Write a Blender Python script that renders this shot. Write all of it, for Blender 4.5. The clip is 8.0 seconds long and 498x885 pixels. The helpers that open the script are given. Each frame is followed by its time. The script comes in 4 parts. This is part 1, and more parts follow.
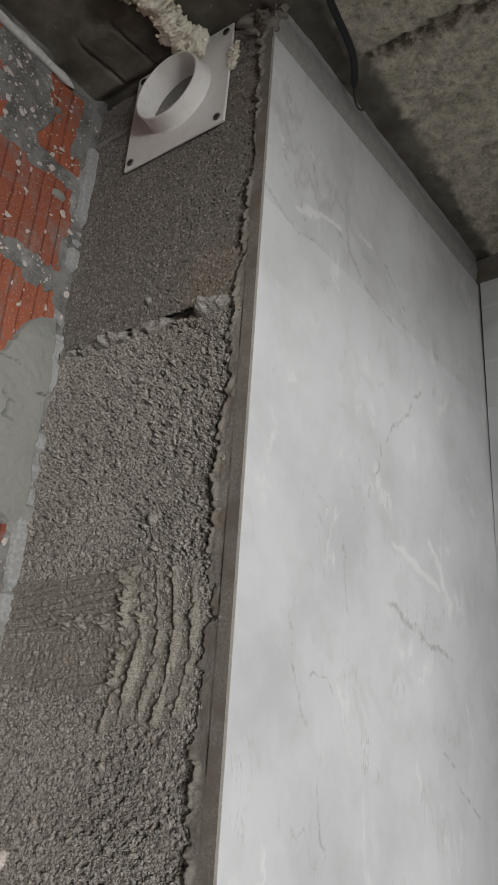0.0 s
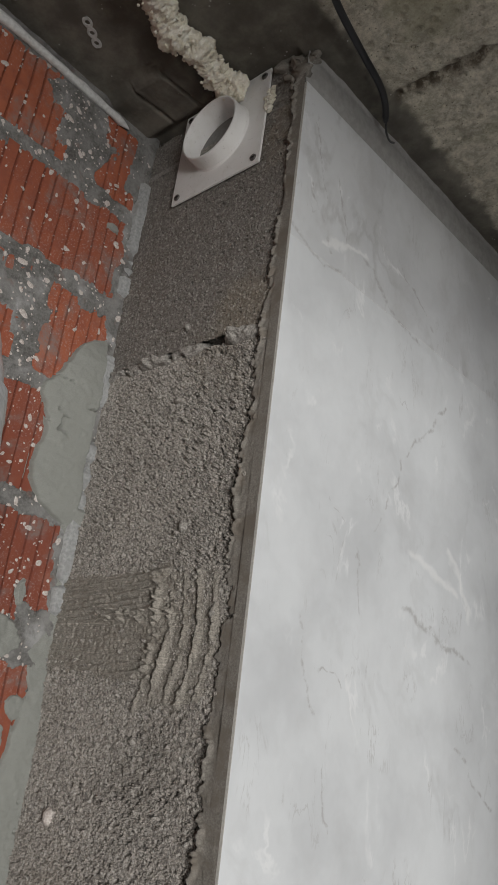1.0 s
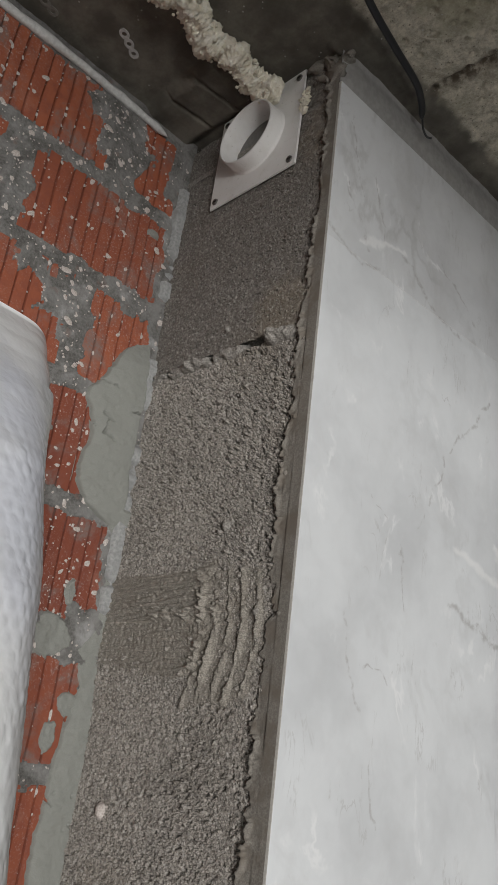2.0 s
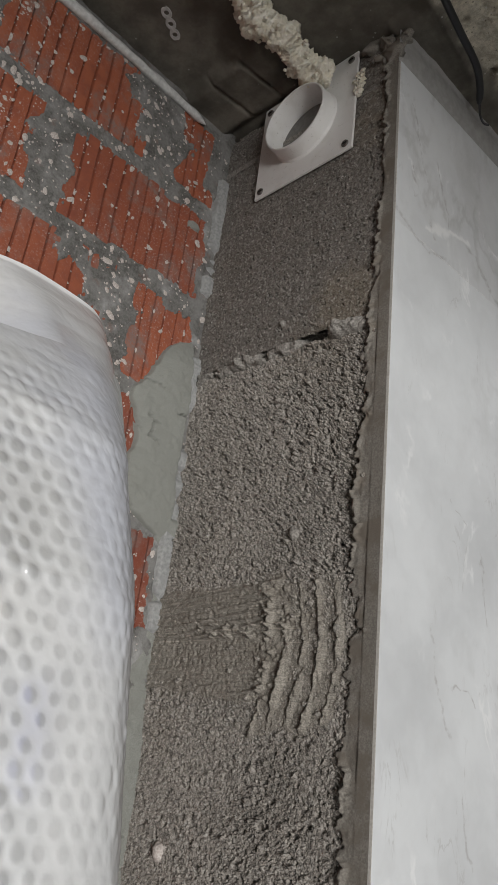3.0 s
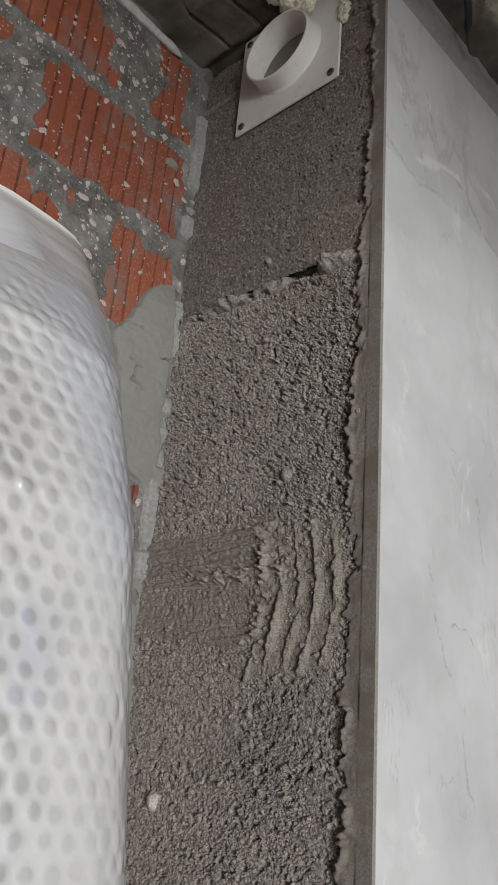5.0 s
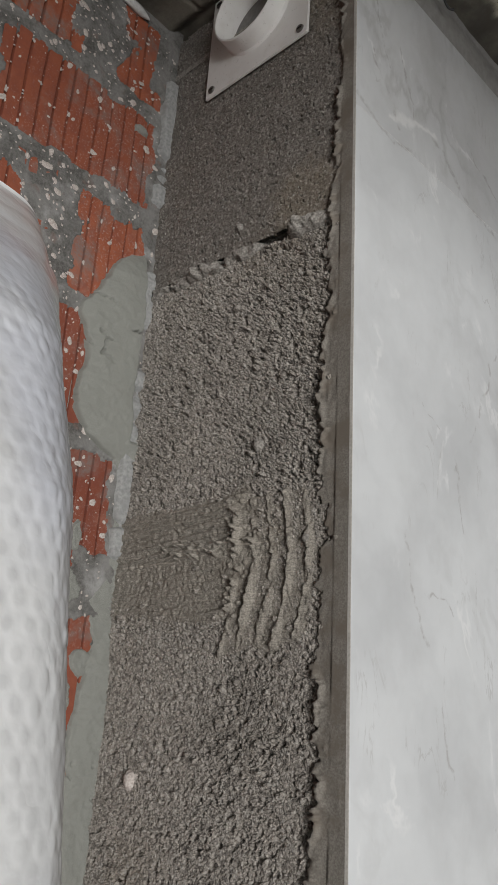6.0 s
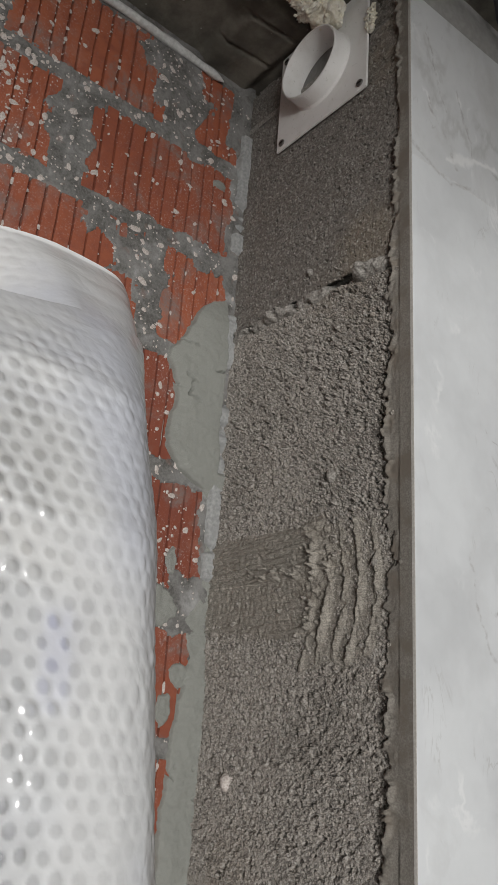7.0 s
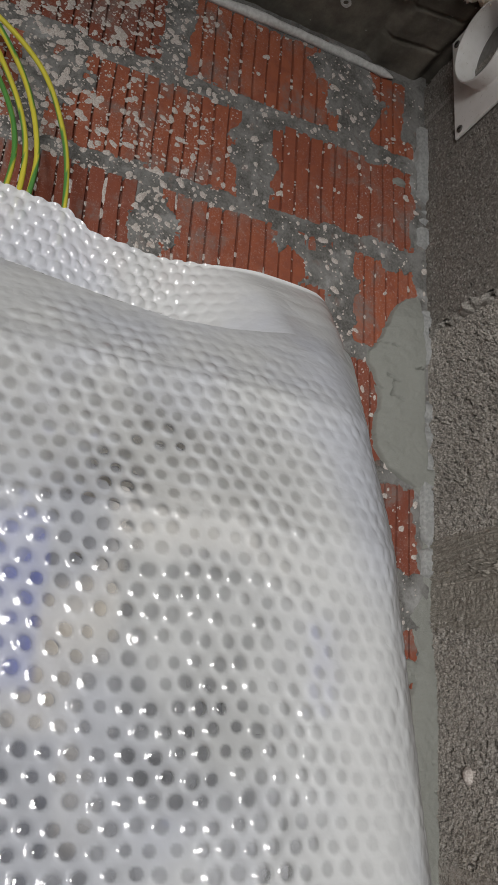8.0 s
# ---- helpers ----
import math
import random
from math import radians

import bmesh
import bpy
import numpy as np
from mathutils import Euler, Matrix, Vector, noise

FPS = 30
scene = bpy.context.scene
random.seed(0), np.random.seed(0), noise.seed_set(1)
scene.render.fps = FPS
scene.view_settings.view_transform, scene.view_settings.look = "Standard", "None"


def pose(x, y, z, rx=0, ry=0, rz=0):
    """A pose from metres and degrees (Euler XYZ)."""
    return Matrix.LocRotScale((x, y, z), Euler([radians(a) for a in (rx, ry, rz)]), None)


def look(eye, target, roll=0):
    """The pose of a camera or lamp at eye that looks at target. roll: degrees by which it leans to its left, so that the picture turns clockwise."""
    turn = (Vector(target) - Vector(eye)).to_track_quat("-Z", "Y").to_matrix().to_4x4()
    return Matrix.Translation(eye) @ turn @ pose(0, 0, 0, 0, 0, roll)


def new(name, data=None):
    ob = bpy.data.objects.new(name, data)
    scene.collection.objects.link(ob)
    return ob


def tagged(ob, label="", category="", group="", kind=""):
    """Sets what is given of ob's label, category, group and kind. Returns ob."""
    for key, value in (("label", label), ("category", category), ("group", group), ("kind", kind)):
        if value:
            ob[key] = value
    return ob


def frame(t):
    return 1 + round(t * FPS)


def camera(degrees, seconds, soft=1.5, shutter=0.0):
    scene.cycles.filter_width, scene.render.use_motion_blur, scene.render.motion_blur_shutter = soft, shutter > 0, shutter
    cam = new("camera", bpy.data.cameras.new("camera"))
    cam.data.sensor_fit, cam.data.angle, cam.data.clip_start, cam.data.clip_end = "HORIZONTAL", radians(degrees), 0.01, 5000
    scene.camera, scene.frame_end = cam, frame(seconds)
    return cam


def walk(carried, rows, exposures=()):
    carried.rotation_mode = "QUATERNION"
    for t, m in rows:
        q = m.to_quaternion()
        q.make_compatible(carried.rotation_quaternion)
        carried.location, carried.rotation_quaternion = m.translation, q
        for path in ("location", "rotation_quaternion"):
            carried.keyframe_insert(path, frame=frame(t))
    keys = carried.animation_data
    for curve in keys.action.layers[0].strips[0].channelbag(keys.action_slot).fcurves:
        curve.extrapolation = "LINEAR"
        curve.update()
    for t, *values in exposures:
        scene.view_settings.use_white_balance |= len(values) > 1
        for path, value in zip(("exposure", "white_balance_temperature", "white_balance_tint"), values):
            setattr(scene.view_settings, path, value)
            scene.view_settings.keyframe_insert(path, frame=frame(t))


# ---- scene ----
cam = camera(36.7, 8.0, soft=0.8)
PATH = [
    (0, (0.713, -0.517, 1.635), (-0.408, 0.947, 2.41), 4.3),
    (0.5, (0.719, -0.528, 1.635), (-0.448, 0.909, 2.394), 5.9),
    (1, (0.811, -0.554, 1.63), (-0.463, 0.796, 2.373), 7.3),
    (1.5, (0.848, -0.555, 1.625), (-0.52, 0.717, 2.34), 7.7),
    (3, (0.709, -0.562, 1.627), (-0.625, 0.711, 2.402), 7.0),
    (3.5, (0.683, -0.569, 1.625), (-0.627, 0.731, 2.396), 7.2),
    (4, (0.671, -0.569, 1.621), (-0.612, 0.766, 2.379), 7.1),
    (5.3, (0.669, -0.535, 1.606), (-0.628, 0.819, 2.3), 4.8),
    (5.5, (0.668, -0.528, 1.607), (-0.628, 0.832, 2.292), 4.8),
    (6, (0.677, -0.506, 1.606), (-0.63, 0.854, 2.27), 3.8),
    (6.5, (0.713, -0.515, 1.611), (-0.648, 0.79, 2.277), 3.6),
    (7, (0.752, -0.539, 1.609), (-0.738, 0.617, 2.275), 4.4),
    (7.5, (0.816, -0.579, 1.61), (-0.828, 0.368, 2.243), 4.4),
    (8, (0.764, -0.581, 1.614), (-0.987, 0.167, 2.223), 3.6),
]
walk(cam, [(t, look(eye, target, roll)) for t, eye, target, roll in PATH], exposures=[(0, 0.0), (7.2, 0.0), (7.6, -0.06), (8, -0.22)])

# ---- world, added daylight lamp beyond an assumed doorway, exposure ----
world = bpy.data.worlds.new("world")
scene.world = world
world.use_nodes = True
wn = world.node_tree
sky = wn.nodes.new("ShaderNodeTexSky")
sky.sky_type = "NISHITA"
sky.sun_disc = False
sky.sun_elevation, sky.sun_rotation = radians(35), radians(150)
wn.nodes["Background"].inputs["Strength"].default_value = 0.08
wn.links.new(sky.outputs["Color"], wn.nodes["Background"].inputs["Color"])

# added lamp, source unseen: brings low side daylight through the assumed doorway
lamp = bpy.data.lights.new("added_daylight", "AREA")
lamp.shape, lamp.size, lamp.size_y = "RECTANGLE", 1.4, 1.5
lamp.energy, lamp.color = 212.0, (1.0, 0.985, 0.965)
lamp_ob = new("added_daylight", lamp)
lamp_ob.matrix_world = look((4.57, -2.35, 1.28), (0.0, -2.35, 1.28))


# ---- numbers: lattice noise for relief ----
def hashed(ix, iy, seed):
    h = (ix.astype(np.int64) * 374761393 + iy.astype(np.int64) * 668265263 + seed * 974634777) & 0xFFFFFFFF
    h = ((h ^ (h >> 13)) * 1274126177) & 0xFFFFFFFF
    h = ((h ^ (h >> 16)) * 2246822519) & 0xFFFFFFFF
    return ((h ^ (h >> 15)) & 0xFFFFFF) / float(0xFFFFFF)


def value_noise(x, y, seed=0):
    ix, iy = np.floor(x), np.floor(y)
    fx, fy = x - ix, y - iy
    fx, fy = fx * fx * (3 - 2 * fx), fy * fy * (3 - 2 * fy)
    a, b = hashed(ix, iy, seed), hashed(ix + 1, iy, seed)
    c, d = hashed(ix, iy + 1, seed), hashed(ix + 1, iy + 1, seed)
    return (a + (b - a) * fx) * (1 - fy) + (c + (d - c) * fx) * fy


def fbm(x, y, seed=0, octaves=4):
    total, weight, s = 0.0, 0.5, 0.0
    for i in range(octaves):
        total = total + weight * value_noise(x * 2 ** i, y * 2 ** i, seed + 17 * i)
        s += weight
        weight *= 0.5
    return total / s


def cells(x, y, seed=0):
    """Distance to the nearest scattered point, and that point's own random number."""
    ix, iy = np.floor(x), np.floor(y)
    best, ident = np.full(x.shape, 9.0), np.zeros(x.shape)
    for dx in (-1, 0, 1):
        for dy in (-1, 0, 1):
            cx, cy = ix + dx, iy + dy
            d = np.hypot(cx + hashed(cx, cy, seed) - x, cy + hashed(cx, cy, seed + 5) - y)
            near = d < best
            best = np.where(near, d, best)
            ident = np.where(near, hashed(cx, cy, seed + 9), ident)
    return best, ident


def stones(x, y, seed=0):
    """How far inside its own stone a point lies (0 in the gap between two), and that stone's random number."""
    ix, iy = np.floor(x), np.floor(y)
    best, second, ident = np.full(x.shape, 9.0), np.full(x.shape, 9.0), np.zeros(x.shape)
    for dx in (-1, 0, 1):
        for dy in (-1, 0, 1):
            cx, cy = ix + dx, iy + dy
            d = np.hypot(cx + hashed(cx, cy, seed) - x, cy + hashed(cx, cy, seed + 5) - y)
            near = d < best
            second = np.where(near, best, np.minimum(second, d))
            ident = np.where(near, hashed(cx, cy, seed + 9), ident)
            best = np.where(near, d, best)
    return second - best, ident


def step(a, b, x):
    t = np.clip((x - a) / (b - a), 0, 1)
    return t * t * (3 - 2 * t)


def box_mask(u, v, u0, u1, v0, v1, soft):
    return step(u0 - soft, u0 + soft, u) * (1 - step(u1 - soft, u1 + soft, u)) * step(v0 - soft, v0 + soft, v) * (1 - step(v1 - soft, v1 + soft, v))


# ---- mesh helpers ----
def link_mesh(name, verts, faces, material, parent=None, smooth=True, label=""):
    me = bpy.data.meshes.new(name)
    me.from_pydata(verts, [], faces)
    me.materials.append(material)
    me.polygons.foreach_set("use_smooth", [smooth] * len(me.polygons))
    me.update()
    ob = new(name, me)
    ob.parent = parent
    return tagged(ob, label)


def relief(name, u0, u1, v0, v1, pitch, place, material, parent=None, keep=None, label="", layers=None, facet=False):
    """A fine sheet over (u, v): place(U, V) gives X, Y, Z; keep(U, V) says which of it exists."""
    nu, nv = max(2, int(round((u1 - u0) / pitch)) + 1), max(2, int(round((v1 - v0) / pitch)) + 1)
    U, V = np.meshgrid(np.linspace(u0, u1, nu), np.linspace(v0, v1, nv))
    X, Y, Z = place(U, V)
    verts = np.stack([X.ravel(), Y.ravel(), Z.ravel()], 1)
    i = (np.arange(nv - 1)[:, None] * nu + np.arange(nu - 1)[None, :]).ravel()
    faces = np.stack([i, i + 1, i + 1 + nu, i + nu], 1)
    if keep is not None:
        k = keep(U, V).ravel()
        faces = faces[k[faces].any(axis=1)]
        used = np.unique(faces)
        remap = np.zeros(len(verts), int)
        remap[used] = np.arange(len(used))
        verts, faces = verts[used], remap[faces]
    else:
        used = np.arange(len(verts))
    ob = link_mesh(name, verts.tolist(), faces.tolist(), material, parent, not facet, label)
    for key, fn in (layers or {}).items():
        at = ob.data.attributes.new(key, "FLOAT", "POINT")
        at.data.foreach_set("value", fn(U, V).ravel()[used].astype(np.float32))
    return ob


def part(name, bm, material, parent=None, label="", smooth=False):
    me = bpy.data.meshes.new(name)
    bm.normal_update()
    bm.to_mesh(me)
    bm.free()
    me.materials.append(material)
    me.polygons.foreach_set("use_smooth", [smooth] * len(me.polygons))
    ob = new(name, me)
    ob.parent = parent
    return tagged(ob, label)


def box_bm(x0, x1, y0, y1, z0, z1, bevel=0.0):
    bm = bmesh.new()
    bmesh.ops.create_cube(bm, size=1.0, matrix=Matrix.LocRotScale(((x0 + x1) / 2, (y0 + y1) / 2, (z0 + z1) / 2), None, (x1 - x0, y1 - y0, z1 - z0)))
    if bevel:
        bmesh.ops.bevel(bm, geom=bm.edges[:], offset=bevel, segments=2, affect="EDGES", profile=0.5)
    return bm


def tube_bm(points, radius, sides=10, lump=0.0, seed=0):
    """A round rod along points, closed at its ends, radius a number or a function of 0..1."""
    bm = bmesh.new()
    rings = []
    n = len(points)
    for k, p in enumerate(points):
        a, b = Vector(points[max(k - 1, 0)]), Vector(points[min(k + 1, n - 1)])
        q = (b - a).to_track_quat("Z", "Y")
        ring = []
        for s in range(sides):
            ang = 2 * math.pi * s / sides
            r = radius(k / (n - 1)) if callable(radius) else radius
            if lump:
                r *= 1 + lump * (noise.noise(Vector(p) * 60 + Vector((math.cos(ang), math.sin(ang), seed)) * 1.3))
            ring.append(bm.verts.new(Vector(p) + q @ Vector((math.cos(ang) * r, math.sin(ang) * r, 0))))
        rings.append(ring)
    for r0, r1 in zip(rings, rings[1:]):
        for s in range(sides):
            bm.faces.new((r0[s], r0[(s + 1) % sides], r1[(s + 1) % sides], r1[s]))
    bm.faces.new(rings[0][::-1])
    bm.faces.new(rings[-1])
    return bm


def smooth_line(knots, n):
    """Points along a soft curve through the knots."""
    out = []
    k = [Vector(knots[0])] + [Vector(p) for p in knots] + [Vector(knots[-1])]
    for i in range(n + 1):
        t = i / n * (len(knots) - 1)
        j = min(int(t), len(knots) - 2)
        f = t - j
        a, b, c, d = k[j], k[j + 1], k[j + 2], k[j + 3]
        out.append(0.5 * (2 * b + (c - a) * f + (2 * a - 5 * b + 4 * c - d) * f * f + (3 * b - a - 3 * c + d) * f ** 3))
    return out


# ---- materials ----
class Nodes:
    """A small writer of node materials."""

    def __init__(self, name, rough=0.8, metal=0.0):
        self.mat = bpy.data.materials.new(name)
        self.mat.use_nodes = True
        self.t = self.mat.node_tree
        self.b = self.t.nodes["Principled BSDF"]
        self.b.inputs["Roughness"].default_value = rough
        self.b.inputs["Metallic"].default_value = metal
        tc = self.t.nodes.new("ShaderNodeTexCoord")
        self.co = tc.outputs["Object"]

    def plug(self, socket, value):
        if isinstance(value, (int, float, tuple)):
            socket.default_value = value
        else:
            self.t.links.new(value, socket)

    def noise(self, scale, detail=4.0, rough=0.55, co=None, distort=0.0):
        n = self.t.nodes.new("ShaderNodeTexNoise")
        self.t.links.new(co or self.co, n.inputs["Vector"])
        n.inputs["Scale"].default_value, n.inputs["Detail"].default_value = scale, detail
        n.inputs["Roughness"].default_value, n.inputs["Distortion"].default_value = rough, distort
        return n.outputs["Fac"]

    def voronoi(self, scale, feature="F1", co=None, out="Distance"):
        n = self.t.nodes.new("ShaderNodeTexVoronoi")
        n.feature = feature
        self.t.links.new(co or self.co, n.inputs["Vector"])
        n.inputs["Scale"].default_value = scale
        return n.outputs[out]

    def ramp(self, fac, lo, hi, a=0.0, b=1.0):
        n = self.t.nodes.new("ShaderNodeMapRange")
        n.interpolation_type = "SMOOTHSTEP"
        self.plug(n.inputs["Value"], fac)
        for i, v in zip((1, 2, 3, 4), (lo, hi, a, b)):
            n.inputs[i].default_value = v
        return n.outputs["Result"]

    def math(self, op, a, b=0.0, clamp=False):
        n = self.t.nodes.new("ShaderNodeMath")
        n.operation, n.use_clamp = op, clamp
        self.plug(n.inputs[0], a)
        self.plug(n.inputs[1], b)
        return n.outputs[0]

    def mix(self, fac, a, b):
        n = self.t.nodes.new("ShaderNodeMix")
        n.data_type = "RGBA"
        self.plug(n.inputs[0], fac)
        self.plug(n.inputs[6], a if not isinstance(a, tuple) else (*a, 1.0))
        self.plug(n.inputs[7], b if not isinstance(b, tuple) else (*b, 1.0))
        return n.outputs[2]

    def random(self):
        return self.t.nodes.new("ShaderNodeObjectInfo").outputs["Random"]

    def attribute(self, name):
        n = self.t.nodes.new("ShaderNodeAttribute")
        n.attribute_name = name
        return n.outputs["Fac"]

    def axis(self, i):
        n = self.t.nodes.new("ShaderNodeSeparateXYZ")
        self.t.links.new(self.co, n.inputs[0])
        return n.outputs[i]

    def bump(self, height, strength=0.4, distance=0.002):
        n = self.t.nodes.new("ShaderNodeBump")
        n.inputs["Strength"].default_value, n.inputs["Distance"].default_value = strength, distance
        self.t.links.new(height, n.inputs["Height"])
        self.t.links.new(n.outputs[0], self.b.inputs["Normal"])

    def done(self, colour):
        self.plug(self.b.inputs["Base Color"], colour if not isinstance(colour, tuple) else (*colour, 1.0))
        return self.mat


def concrete(name, dark, light, stain, grain=900.0, blotch=14.0, rough=0.9, bump=0.5, stain_at=(0.55, 0.75)):
    m = Nodes(name, rough)
    c = m.mix(m.ramp(m.noise(grain, 3.0), 0.3, 0.7), dark, light)
    c = m.mix(m.ramp(m.noise(blotch, 5.0, 0.6), *stain_at), c, stain)
    m.bump(m.noise(grain * 0.7, 4.0, 0.7), bump, 0.0015)
    return m.done(c)


def block_material(name, contrast, tint, warm):
    """Crushed grey stone bound with cement: each grain has its own tone."""
    m = Nodes(name, 0.93)
    grit = m.t.nodes.new("ShaderNodeSeparateColor")
    m.t.links.new(m.voronoi(360.0, "F1", None, "Color"), grit.inputs[0])
    c = m.mix(m.ramp(m.noise(520.0, 5.0, 0.8), 0.36, 0.64), tuple(a * tint for a in (0.155, 0.140, 0.123)), tuple(a * tint for a in (0.40, 0.37, 0.335)))
    c = m.mix(m.ramp(m.noise(9.0, 4.0), 0.45, 0.75, 0.0, 0.45), c, (0.17, 0.148, 0.125))
    c = m.mix(m.ramp(m.noise(6.0, 5.0, 0.65), 0.52, 0.70, 0.0, warm), c, (0.27, 0.225, 0.165))
    c = m.mix(m.ramp(grit.outputs[0], 0.55, 0.9, 0.0, contrast * 0.8), c, (0.065, 0.058, 0.052))
    c = m.mix(m.ramp(grit.outputs[1], 0.62, 1.0, 0.0, contrast), c, (0.54, 0.51, 0.47))
    sparse = m.math("MULTIPLY", m.ramp(m.voronoi(150.0), 0.20, 0.14), m.ramp(m.noise(45.0, 3.0), 0.50, 0.60))
    c = m.mix(m.math("MULTIPLY", sparse, 0.75), c, (0.56, 0.54, 0.51))
    m.bump(m.math("ADD", m.noise(900.0, 5.0, 0.75), m.math("MULTIPLY", m.voronoi(420.0), -0.6)), 0.8, 0.002)
    return m.done(c)


def brick_material():
    m = Nodes("red_clay_brick", 0.82)
    spot = m.t.nodes.new("ShaderNodeNewGeometry").outputs["Position"]
    c = m.mix(m.random(), (0.215, 0.056, 0.030), (0.37, 0.108, 0.052))
    c = m.mix(m.ramp(m.noise(60.0, 5.0, 0.6), 0.35, 0.75, 0.0, 0.55), c, (0.19, 0.055, 0.038))
    c = m.mix(m.ramp(m.noise(22.0, 4.0, 0.65, spot), 0.52, 0.78, 0.0, 0.45), c, (0.38, 0.20, 0.15))
    # thin cement wash rubbed over the ribs, and lime mist
    film = m.math("MULTIPLY", m.ramp(m.noise(13.0, 6.0, 0.68, spot, 0.4), 0.50, 0.66), m.ramp(m.noise(160.0, 4.0, 0.7, spot), 0.34, 0.60, 0.35, 1.0))
    c = m.mix(m.math("MULTIPLY", film, 0.72), c, (0.20, 0.185, 0.172))
    mist = m.math("MULTIPLY", m.ramp(m.noise(330.0, 4.0, 0.75, spot), 0.54, 0.66), m.ramp(m.noise(7.0, 3.0, 0.5, spot), 0.36, 0.62))
    c = m.mix(m.math("MULTIPLY", mist, 0.45), c, (0.52, 0.47, 0.44))
    m.bump(m.noise(500.0, 4.0, 0.65), 0.35, 0.0012)
    return m.done(c)


def smear_material():
    """Brown-grey cement drawn across by a trowel: fine level streaks, shaded in colour, and pale crumbs."""
    m = Nodes("troweled_cement_smear", 0.92)
    drag = m.t.nodes.new("ShaderNodeMapping")
    drag.inputs["Scale"].default_value = (12.0, 1.0, 520.0)
    drag.inputs["Rotation"].default_value = (0, radians(5), 0)
    m.t.links.new(m.co, drag.inputs["Vector"])
    c = m.mix(m.ramp(m.noise(700.0, 5.0, 0.75), 0.34, 0.68), (0.150, 0.136, 0.115), (0.42, 0.392, 0.345))
    # streaks: the cement's own tone, plus ridge light and shade put into colour
    c = m.mix(m.ramp(m.noise(1.0, 4.0, 0.6, drag.outputs[0]), 0.52, 0.72, 0.0, 0.60), c, (0.50, 0.455, 0.39))
    c = m.mix(m.ramp(m.noise(1.7, 3.0, 0.6, drag.outputs[0]), 0.55, 0.75, 0.0, 0.45), c, (0.085, 0.072, 0.058))
    c = m.mix(m.ramp(m.noise(24.0, 5.0, 0.6), 0.50, 0.72, 0.0, 0.5), c, (0.15, 0.126, 0.098))
    m.bump(m.noise(900.0, 4.0, 0.7), 0.6, 0.0015)
    return m.done(c)


def mortar_material():
    """Old grey mortar: dark smears, pale lime bloom and fine grit."""
    m = Nodes("old_grey_mortar", 0.9)
    c = m.mix(m.ramp(m.noise(26.0, 6.0, 0.68, None, 0.5), 0.36, 0.64), (0.085, 0.081, 0.075), (0.215, 0.212, 0.204))
    c = m.mix(m.ramp(m.noise(17.0, 7.0, 0.62), 0.55, 0.72, 0.0, 0.75), c, (0.45, 0.45, 0.445))
    c = m.mix(m.ramp(m.noise(300.0, 4.0, 0.7), 0.35, 0.70, 0.0, 0.35), c, (0.33, 0.325, 0.31))
    c = m.mix(m.ramp(m.noise(40.0, 3.0), 0.60, 0.72, 0.0, 0.35), c, (0.24, 0.13, 0.10))
    m.bump(m.math("ADD", m.noise(210.0, 5.0, 0.7), m.noise(60.0, 4.0, 0.6)), 0.55, 0.002)
    return m.done(c)


